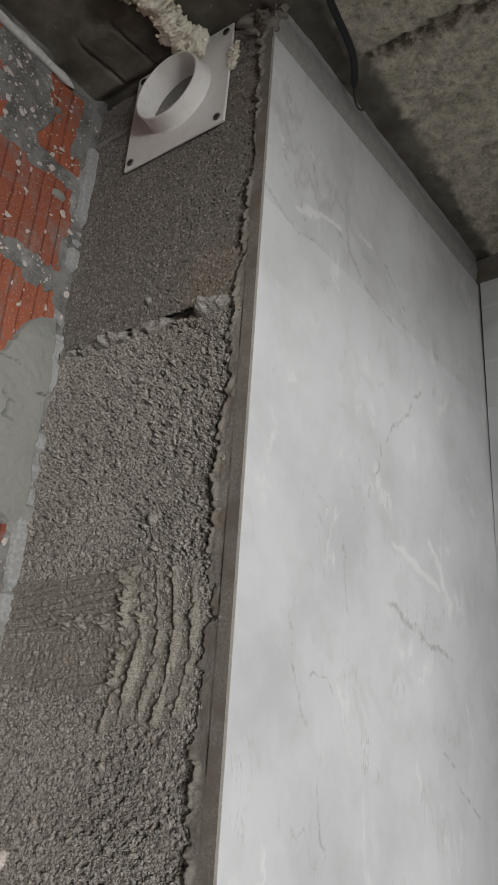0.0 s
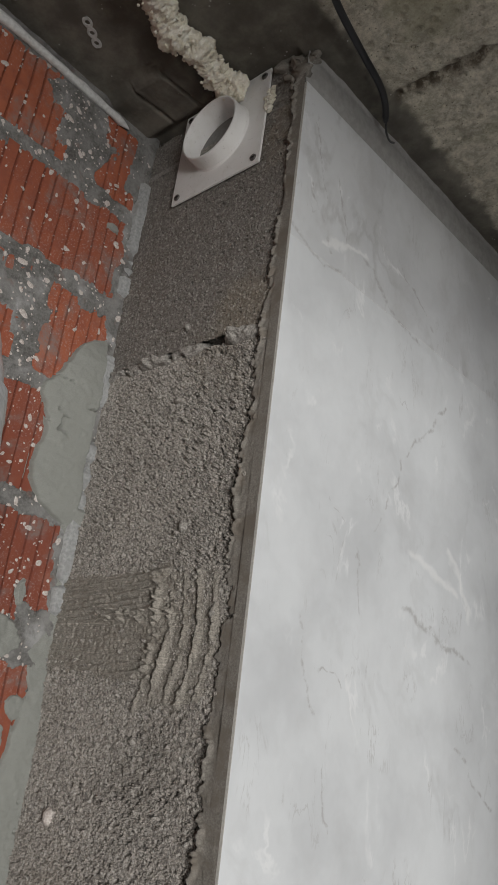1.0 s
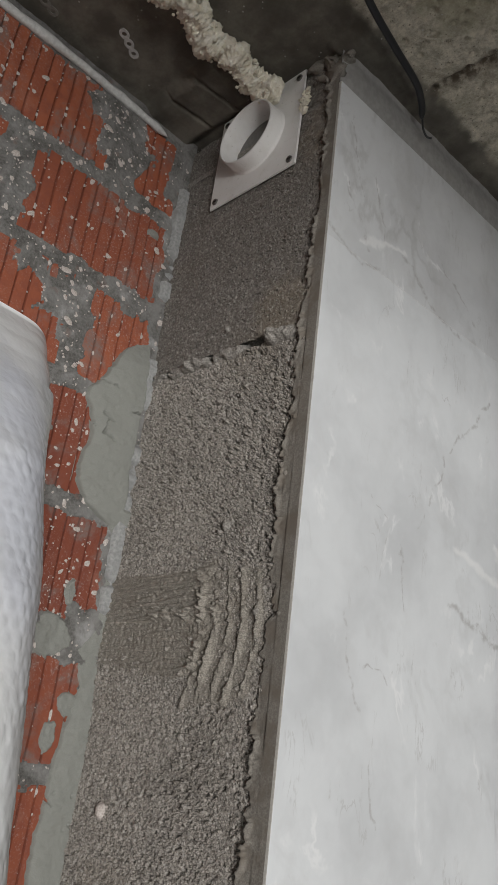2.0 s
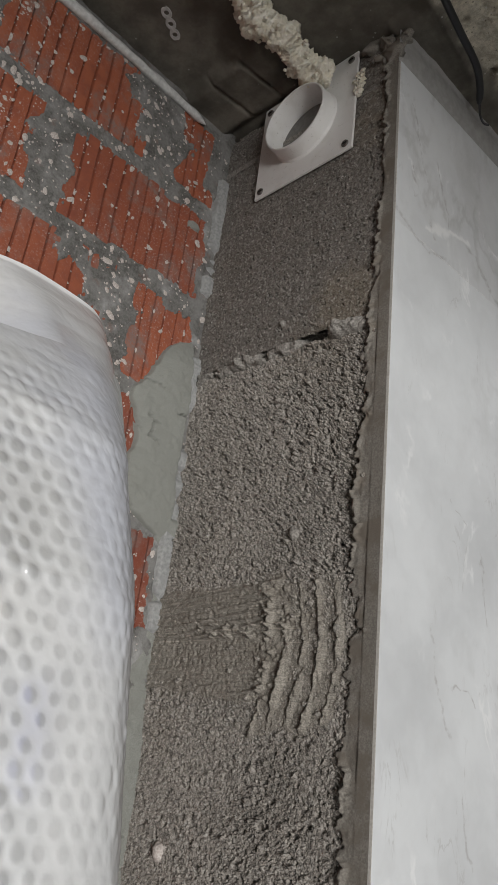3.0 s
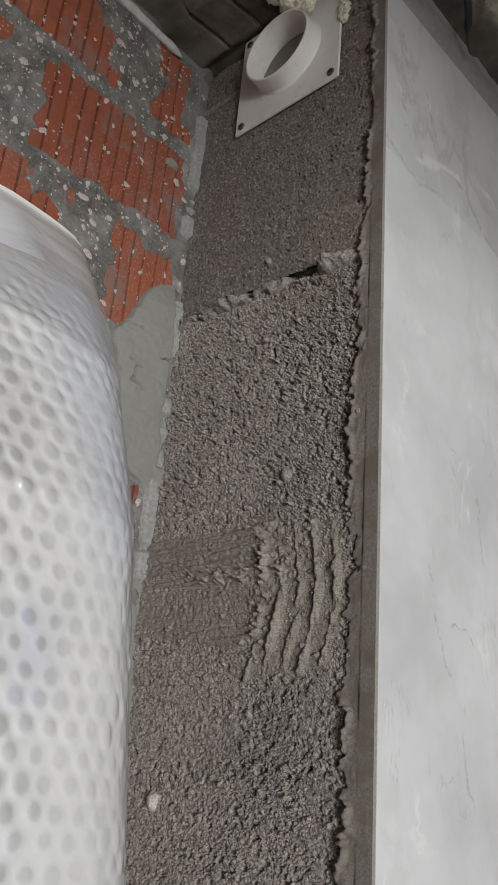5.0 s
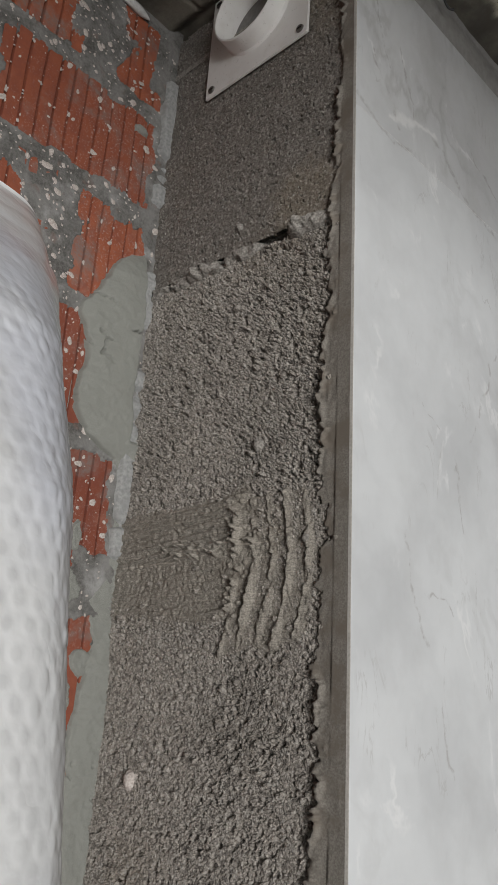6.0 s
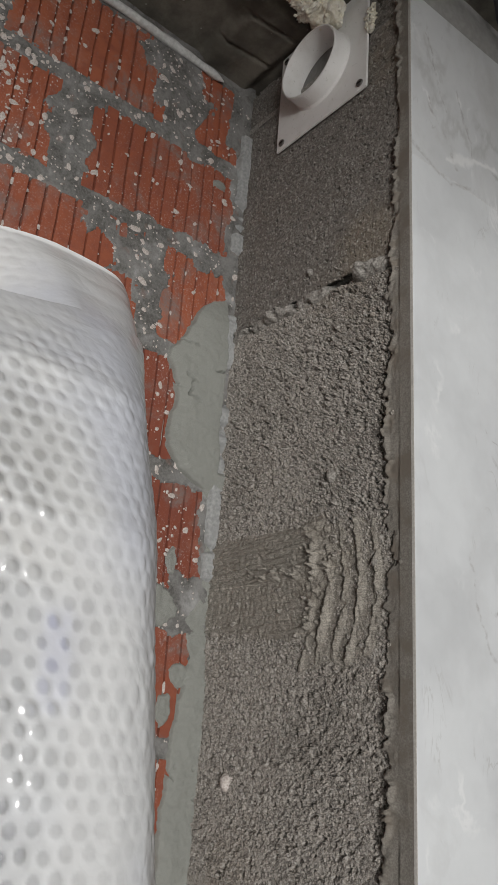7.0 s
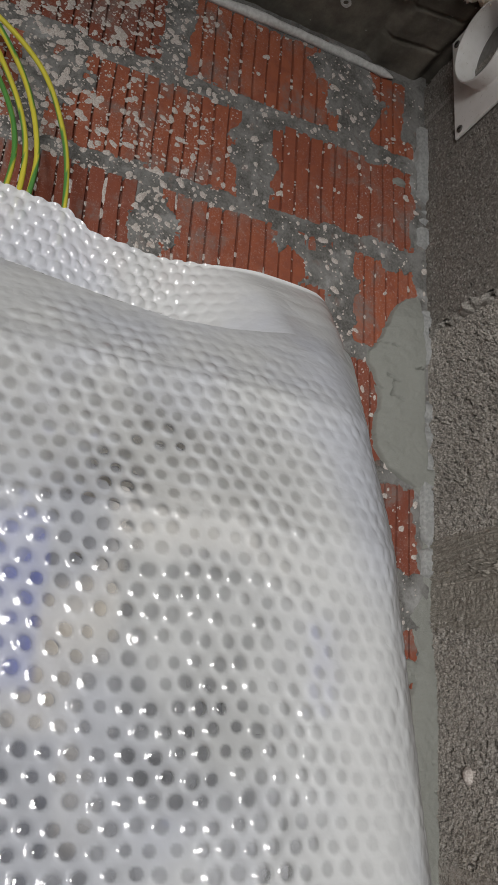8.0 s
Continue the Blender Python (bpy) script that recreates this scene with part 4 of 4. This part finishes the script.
CORNER = concrete("pale_grey_pointing", (0.27, 0.275, 0.27), (0.38, 0.385, 0.38), (0.23, 0.23, 0.225), 240.0, 30.0, 0.85, 0.4)
relief("corner_pointing", -0.022, 0.001, 1.70, 2.49, 0.0016, corner_place, CORNER, wall_west, label="pale grey pointing pressed into the corner")

# plaster spatter thrown over the wall
def spatter(count, seed):
    rng = random.Random(seed)
    verts, faces = [], []
    ys, zs, rs = [], [], []
    for i in range(count):
        y = -rng.random() ** 0.75 * 0.72 if i % 5 < 3 else -0.33 - 0.40 * rng.random() ** 0.8
        heavy = rng.random() < (0.25 + 1.7 * max(0.0, -y - 0.30))
        if y > -0.30 and rng.random() < 0.20:
            continue
        ys.append(y)
        zs.append(rng.uniform(1.45, CEIL - 0.03))
        rs.append(rng.uniform(0.0005, 0.0014) if rng.random() < 0.90 and not (heavy and rng.random() < 0.30) else 0.0018 + (0.0034 if y < -0.33 else 0.0028) * rng.random() ** 2)
    ys, zs = np.array(ys), np.array(zs)
    hs = np.maximum(mortar_depth(ys, zs), np.where(brick_cover(ys, zs) > 0.6, 0.0, -0.02))
    for y, z, h, r in zip(ys, zs, hs, rs):
        n, k = 9, len(verts)
        stretch, ang = rng.uniform(1.0, 1.9), rng.uniform(0, math.pi)
        verts.append((h + 0.0004 + r * 0.07, y, z))
        for ring, hh in ((0.7, r * 0.05), (1.0, -0.0004)):
            for s in range(n):
                a = 2 * math.pi * s / n
                rr = r * ring * rng.uniform(0.78, 1.2)
                p, q = rr * math.cos(a) * stretch, rr * math.sin(a)
                verts.append((h + 0.0004 + hh, y + p * math.cos(ang) - q * math.sin(ang), z + p * math.sin(ang) + q * math.cos(ang)))
        for s in range(n):
            t = (s + 1) % n
            faces += [(k, k + 1 + s, k + 1 + t), (k + 1 + s, k + 1 + n + s, k + 1 + n + t, k + 1 + t)]
    return verts, faces


sv, sf = spatter(17000, 5)
tagged(link_mesh("plaster_spatter", sv, sf, SPLATTER, wall_west), "dried white plaster specks on the brick", kind="stuff")

# bricks, one object each
shared = {}
for y0, y1, z0, z1 in LAYOUT:
    key = (round(y1 - y0, 3), round(z1 - z0, 3), random.Random(round(y0 * 1000) + round(z0 * 977)).randrange(3))
    if key not in shared:
        shared[key] = groove_brick_mesh("brick", key[0], key[1], hash(key) % 1000)
    ob = new("brick", shared[key])
    ob.parent = wall_west
    ob.matrix_basis = pose(random.Random(round(y0 * 999 + z0 * 777)).uniform(-0.0008, 0.0012), y0, z0)

# ---- things on the walls and ceiling ----
def vent_flange():
    """Square plate with a round spigot, four screws and a grey disc for the dim duct inside."""
    cx, cz, half, r, long = 0.162, 2.4295, 0.0845, 0.052, 0.028
    root = tagged(new("vent_flange"), "white plastic duct flange screwed to the block wall", "duct flange")
    root.matrix_world = pose(cx, -0.004, cz)
    bm = bmesh.new()
    ring_n, t = 48, 0.003

    def square(a):
        c, s = math.cos(a), math.sin(a)
        k = half / max(abs(c), abs(s))
        x, z = c * k, s * k
        lim = half - 0.003
        if abs(x) > lim and abs(z) > lim:
            d = Vector((abs(x) - lim, abs(z) - lim)).normalized() * 0.0036
            x, z = math.copysign(lim + d.x, x), math.copysign(lim + d.y, z)
        return x, z

    loops = []
    for rad, y in ((None, 0.0), (None, -t + 0.0006), ("in", -t), (r + 0.003, -t), (r + 0.0004, -t - 0.003), (r, -long + 0.001), (r - 0.0008, -long), (r - 0.0025, -long), (r - 0.003, -long + 0.001), (r - 0.0035, 0.012)):
        loop = []
        for i in range(ring_n):
            a = 2 * math.pi * i / ring_n
            if rad is None or rad == "in":
                x, z = square(a)
                if rad == "in":
                    x, z = x * 0.993, z * 0.993
            else:
                x, z = rad * math.cos(a), rad * math.sin(a)
            loop.append(bm.verts.new((x, y, z)))
        loops.append(loop)
    for a, b in zip(loops, loops[1:]):
        for i in range(ring_n):
            j = (i + 1) % ring_n
            bm.faces.new((a[i], a[j], b[j], b[i]))
    bmesh.ops.recalc_face_normals(bm, faces=bm.faces[:])
    plate = part("flange", bm, PLASTIC, root, smooth=True)
    plate.data.set_sharp_from_angle(angle=radians(35))
    for sx in (-1, 1):
        for sz in (-1, 1):
            bm = bmesh.new()
            bmesh.ops.create_cone(bm, cap_ends=True, segments=14, radius1=0.0055, radius2=0.0048, depth=0.002, matrix=pose(sx * 0.0735, -t - 0.0008, sz * 0.0735, 90))
            screw = part("screw", bm, STEEL, root, "dark recessed screw head")
            # thin black bar on the head: the shade of a slot as colour
            part("slot_shade", box_bm(sx * 0.0735 - 0.003, sx * 0.0735 + 0.003, -t - 0.0024, -t - 0.0017, sz * 0.0735 - 0.0007, sz * 0.0735 + 0.0007), SLOT_SHADE, screw)
    # flat disc: its grey stands for the shade deep in the duct
    bm = bmesh.new()
    bmesh.ops.create_cone(bm, cap_ends=True, segments=32, radius1=r - 0.0042, radius2=r - 0.0042, depth=0.002, matrix=pose(0, 0.006, 0, 90 - 4))
    part("dim_duct_disc", bm, DUCT_DIM, root, "grey disc standing in for the dim duct inside the spigot")
    return root


vent_flange()


def foam_run():
    """Expanded foam: a core with many swollen lumps on it."""
    rng = random.Random(11)
    path = smooth_line([(0.196, -0.008, 2.492), (0.180, -0.045, 2.497), (0.187, -0.085, 2.503), (0.178, -0.135, 2.504), (0.196, -0.180, 2.505), (0.185, -0.235, 2.506), (0.20, -0.30, 2.508)], 230)
    bm = tube_bm(path, lambda t: 0.0200 + 0.002 * math.sin(t * 17) + 0.002 * math.sin(t * 41), 44)
    bm.normal_update()
    for v in bm.verts:
        p = v.co.copy()
        swell = 0.009 * noise.noise(p * 60) + 0.004 * noise.noise(p * 170 + Vector((3, 1, 7))) + 0.003 * noise.noise(p * 360)
        pop = noise.voronoi(p * 210)[0][0]
        v.co += v.normal * (swell + 0.006 * (0.45 - pop))
        v.co.z = min(2.506 + (v.co.z - 2.506) * 0.75, 2.523)
    for i in range(60):
        p = path[rng.randrange(len(path))]
        a = rng.uniform(0, 2 * math.pi)
        c = p + Vector((math.cos(a) * 0.024, rng.uniform(-0.004, 0.004), -abs(math.sin(a)) * 0.018))
        bmesh.ops.create_icosphere(bm, subdivisions=1, radius=rng.uniform(0.002, 0.004), matrix=Matrix.LocRotScale(c, Euler((rng.random() * 3, rng.random() * 3, 0)), (1, rng.uniform(0.7, 1.3), rng.uniform(0.6, 1.0))))
    return tagged(part("foam_bead", bm, FOAM, smooth=True), "cream cured mounting foam run along the ceiling", "foam")


foam_run()


def foam_dab(points, seed, name="foam_dab"):
    rng = random.Random(seed)
    bm = bmesh.new()
    for p in points:
        for i in range(22):
            c = Vector(p) + Vector((rng.uniform(-0.005, 0.005), rng.uniform(-0.003, 0.002), rng.uniform(-0.007, 0.007)))
            bmesh.ops.create_icosphere(bm, subdivisions=2, radius=rng.uniform(0.0016, 0.0034), matrix=Matrix.Translation(c))
    for v in bm.verts:
        v.co += Vector((0.0030, 0.0020, 0.0030)) * noise.noise(v.co * 300) + Vector((0.002, 0, -0.002)) * noise.noise(v.co * 520)
    return tagged(part(name, bm, FOAM, smooth=True), "small dab of cured foam beside the flange plate", "foam")


foam_dab([(0.251, -0.006, 2.448), (0.252, -0.006, 2.460), (0.251, -0.006, 2.437)], 4)


def ceiling_bead():
    pts = smooth_line([(0.006, -0.060, 2.489), (0.004, -0.12, 2.495), (0.005, -0.25, 2.497), (0.003, -0.42, 2.497), (0.004, -0.62, 2.499), (0.004, -0.95, 2.50)], 90)
    bm = tube_bm(pts, lambda t: 0.0066 * min(1.0, 0.12 + t * 9) * (1 + 0.1 * math.sin(t * 31)), 10, 0.25, 7)
    return tagged(part("filler_bead", bm, WHITE_FILLER, smooth=True), "white filler bead where brick meets ceiling", "filler bead")


ceiling_bead()


def black_cable():
    pts = smooth_line([(0.43, -0.30, 2.506), (0.405, -0.12, 2.504), (0.383, -0.045, 2.501), (0.370, 0.033, 2.500), (0.362, 0.094, 2.498), (0.350, 0.128, 2.497), (0.337, 0.150, 2.492)], 60)
    root = tagged(new("ceiling_cable"), "black sheathed cable hanging under the ceiling", "cable")
    root.matrix_world = pose(0.362, 0.094, 2.498)
    back = root.matrix_world.inverted()
    bm = tube_bm([back @ p for p in pts], lambda t: 0.0050 if t < 0.93 else 0.0050 - 0.035 * (t - 0.93), 12)
    part("sheath", bm, BLACK, root, smooth=True)
    tip = smooth_line([(0.340, 0.146, 2.494), (0.333, 0.160, 2.484), (0.333, 0.170, 2.476), (0.338, 0.176, 2.474)], 12)
    part("wire_end", tube_bm([back @ p for p in tip], 0.0016, 8), BLACK, root, "thin bare tail of the cable", smooth=True)
    return root


black_cable()


def strap(x, y, turn, holes, name="perforated_strap"):
    """A scrap of perforated metal strap stuck flat under the slab."""
    bm = bmesh.new()
    n = 16
    for h in range(holes):
        cx = (h - holes / 2) * 0.016
        ring_o, ring_i = [], []
        for s in range(n):
            a = 2 * math.pi * (s + 0.5) / n
            ox = max(-0.008, min(0.008, math.cos(a) * 0.011))
            oy = math.sin(a) * (0.0075 - 0.0022 * abs(math.cos(a)))
            ring_o.append((ox, oy))
            ring_i.append((math.cos(a) * 0.0035, math.sin(a) * 0.0038))
        top = [[bm.verts.new((cx + px, py, zz)) for px, py in ring] for ring, zz in ((ring_o, 0.0), (ring_o, -0.0012), (ring_i, -0.0012), (ring_i, 0.0))]
        for a, b in zip(top, top[1:] + top[:1]):
            for s in range(n):
                t = (s + 1) % n
                bm.faces.new((a[s], a[t], b[t], b[s]))
    bmesh.ops.recalc_face_normals(bm, faces=bm.faces[:])
    ob = tagged(part(name, bm, ZINC), "scrap of perforated zinc strap set in the ceiling", "metal strap")
    ob.matrix_world = pose(x, y, CEIL - 0.0015, 3, 2, turn)
    return ob


strap(0.068, -0.185, 118, 3)
strap(0.032, -0.300, 105, 3).data.materials[0] = DULL_ZINC


def earth_wires():
    root = tagged(new("earth_wires"), "bundle of yellow-green earth wires hanging by the brick", "cable")
    root.matrix_world = pose(0.06, -0.56, 2.10)
    back = root.matrix_world.inverted()
    runs = [[(0.05, -0.74, 2.31), (0.06, -0.64, 2.285), (0.065, -0.585, 2.21), (0.07, -0.556, 2.13), (0.075, -0.556, 2.04), (0.08, -0.57, 1.93)],
            [(0.05, -0.74, 2.30), (0.055, -0.645, 2.272), (0.06, -0.59, 2.20), (0.065, -0.566, 2.13), (0.07, -0.570, 2.05), (0.08, -0.59, 1.93)],
            [(0.06, -0.74, 2.32), (0.065, -0.64, 2.30), (0.07, -0.575, 2.22), (0.075, -0.545, 2.13), (0.08, -0.546, 2.05), (0.08, -0.56, 1.93)],
            [(0.05, -0.74, 2.33), (0.055, -0.63, 2.30), (0.06, -0.56, 2.245), (0.06, -0.525, 2.18), (0.06, -0.508, 2.10), (0.065, -0.507, 1.95)]]
    for k, run in enumerate(runs):
        pts = smooth_line(run, 70)
        ob = part("wire", tube_bm([back @ p for p in pts], 0.0030, 10), WIRE, root, smooth=True)
        at = ob.data.attributes.new("stripe", "FLOAT", "POINT")
        vals = [1.0 if (s + i // 9 + 3 * k) % 10 < 4 else 0.0 for i in range(71) for s in range(10)]
        at.data.foreach_set("value", vals)
    return root


earth_wires()


# ---- the parcel in bubble wrap ----
def curve_at(z, knots):
    zs, vs = zip(*sorted(knots))
    return np.interp(z, zs, vs)


FRONT = [(0.0, 0.43), (1.35, 0.414), (1.50, 0.398), (1.60, 0.389), (1.70, 0.381), (1.80, 0.339), (1.87, 0.283), (1.92, 0.238), (1.96, 0.207), (1.98, 0.19)]
RIGHT = [(0.0, -0.235), (1.35, -0.244), (1.50, -0.248), (1.60, -0.256), (1.70, -0.263), (1.80, -0.262), (1.87, -0.246), (1.92, -0.233), (1.96, -0.227), (1.98, -0.225)]
BACK_X, LEFT_Y, PITCH = 0.045, -1.05, 0.0125


ARC_F = np.linspace(-math.pi / 2, math.pi / 2, 400)
ARC_X = 0.168 * np.sign(np.sin(ARC_F)) * np.abs(np.sin(ARC_F)) ** (2 / 2.67)
ARC_Y = 0.108 * np.abs(np.cos(ARC_F)) ** (2 / 2.67)
ARC_S = np.concatenate([[0.0], np.cumsum(np.hypot(np.diff(ARC_X), np.diff(ARC_Y)))])
ROUND = float(ARC_S[-1])


def wrap_shell(s, z, inset=0.0):
    """The wrapped outline at height z, s metres along it from the rear corner round to the front."""
    xf, ye = curve_at(z, FRONT) - inset, curve_at(z, RIGHT) - inset
    xb = BACK_X + inset
    a, b = (xf - xb) / 2, 0.108
    xm, ym = (xf + xb) / 2, ye - b
    f = np.interp(np.clip(s, 0, ROUND), ARC_S, ARC_F)
    n = 2 / 2.67
    c, sn = np.cos(f), np.sin(f)
    x = xm + a * np.sign(sn) * np.abs(sn) ** n
    y = ym + b * np.abs(c) ** n
    return x, np.where(s > ROUND, ym - (s - ROUND), y)


def bubbles(s, z):
    s, z = s + 0.010 * (fbm(s * 12, z * 12, 117, 2) - 0.5), z + 0.010 * (fbm(s * 12 + 7, z * 12, 118, 2) - 0.5)
    row = np.round(z / (PITCH * 0.866))
    best = np.full(s.shape, 9.0)
    for dr in (-1, 0, 1):
        r = row + dr
        off = 0.5 * (np.mod(r, 2))
        col = np.round(s / PITCH - off)
        ds, dz, size = hashed(col, r, 125) - 0.5, hashed(col, r, 126) - 0.5, 0.80 + 0.30 * hashed(col, r, 127)
        d = np.hypot(s - (col + off) * PITCH + 0.0022 * ds, z - r * PITCH * 0.866 + 0.0022 * dz) / size
        best = np.minimum(best, d)
    return np.clip(1 - (best / 0.0052) ** 2, 0, 1)


def rim(y):
    """Upper edge of the outer layer: it sags open in the middle."""
    return np.interp(y, [-1.1, -0.62, -0.57, -0.52, -0.44, -0.395, -0.36, -0.33, -0.30, -0.22], [1.90, 1.893, 1.885, 1.873, 1.860, 1.866, 1.876, 1.886, 1.893, 1.900])


def wrap_place(s, z):
    z = np.minimum(z, rim(wrap_shell(s, z)[1]) + 0.002 * fbm(s * 40, z * 0, 115))
    x, y = wrap_shell(s, z)
    wob = 0.006 * (fbm(s * 9, z * 9, 111, 3) - 0.5) + 0.003 * (fbm(s * 24 + z * 8, z * 5, 112, 3) - 0.5)
    h = wob + 0.0019 * np.sqrt(bubbles(s, z)) * (2.4 * fbm(s * 60, z * 60, 113) - 0.45) * (1 - 0.85 * step(1.79, 1.87, z)) * (0.25 + 0.75 * step(ROUND - 0.05, ROUND + 0.06, s)) + 0.0005 * (fbm(s * 120, z * 120, 114, 2) - 0.5)
    e = 0.002
    x2, y2 = wrap_shell(s + e, z)
    tx, ty = x2 - x, y2 - y
    ln = np.hypot(tx, ty) + 1e-9
    return x + h * -ty / ln, y + h * tx / ln, z


def bubble_wrap_parcel():
    root = tagged(new("wrapped_parcel"), "tall parcel in clear bubble wrap standing against the brick wall", "parcel")
    relief("wrap_front", ROUND - 0.34, ROUND + 0.50, 1.36, 1.985, 0.0015, wrap_place, FILM, root,
           keep=lambda s, z: z < rim(wrap_shell(s, z)[1]) + 0.004, label="outer layer of bubble wrap",
           layers={"bubble": lambda s, z: step(0.0, 0.95, bubbles(s, z)), "clear": lambda s, z: (1 - step(1.74, 1.84, z)) * (0.15 + 0.85 * step(ROUND - 0.05, ROUND + 0.04, s) * (0.55 + 0.45 * step(0.36, 0.58, fbm(s * 9, z * 7, 116, 3))) * (0.60 + 0.7 * fbm(s * 70, z * 70, 119, 2)))})
    relief("wrap_front", 0.0, ROUND + 0.66, 0.004, 1.361, 0.02, wrap_place, FILM, root)

    def back_place(y, v):
        """The inner layer: flat behind the opening, then folded round the corner close under the outer one."""
        top = np.interp(y, [-1.1, -0.66, -0.575, -0.516, -0.490, -0.419, -0.332, -0.27, -0.248, -0.238, -0.229], [2.05, 2.03, 2.011, 2.002, 1.985, 1.981, 1.984, 1.983, 1.979, 1.972, 1.950])
        z = 1.72 + (top - 1.72) * v / 0.26
        lean = 0.010 * (fbm(y * 14, v * 14, 121, 3) - 0.5)
        flat = 0.170 + 0.05 * (1.965 - z) + lean + 0.0030 * np.sqrt(bubbles(y, v)) * (0.2 + 1.4 * fbm(y * 50, v * 50, 122)) * step(-0.33, -0.40, y)
        xf, ye = curve_at(z, FRONT) - 0.003, curve_at(z, RIGHT) - 0.002 - 0.015 * step(1.875, 1.95, z)
        y = np.minimum(y, ye - 0.0005)
        q = np.clip((y - ye + 0.108) / 0.108, 0, 1)
        xm = (xf + BACK_X) / 2
        k = 2.67 + 1.6 * step(1.885, 1.94, z)
        fold = xm + (xf - xm) * (1 - q ** k) ** (1 / k)
        w = step(-0.43, -0.33, y)
        return flat * (1 - w) + fold * w + 0.5 * lean * w, y, z

    relief("wrap_back", -1.05, -0.228, 0.0, 0.26, 0.0016, back_place, FILM, root, label="inner layer of bubble wrap standing above the rest",
           layers={"bubble": lambda y, v: step(0.0, 0.8, bubbles(y, v)), "clear": lambda y, v: 0.16 * step(-0.34, -0.42, y)})
    relief("carton", ROUND - 0.02, ROUND + 0.66, 0.002, 1.85, 0.02, lambda s, z: (*wrap_shell(s, z, 0.009), z), PARCEL, root, label="printed carton inside the wrap")
    return root


bubble_wrap_parcel()
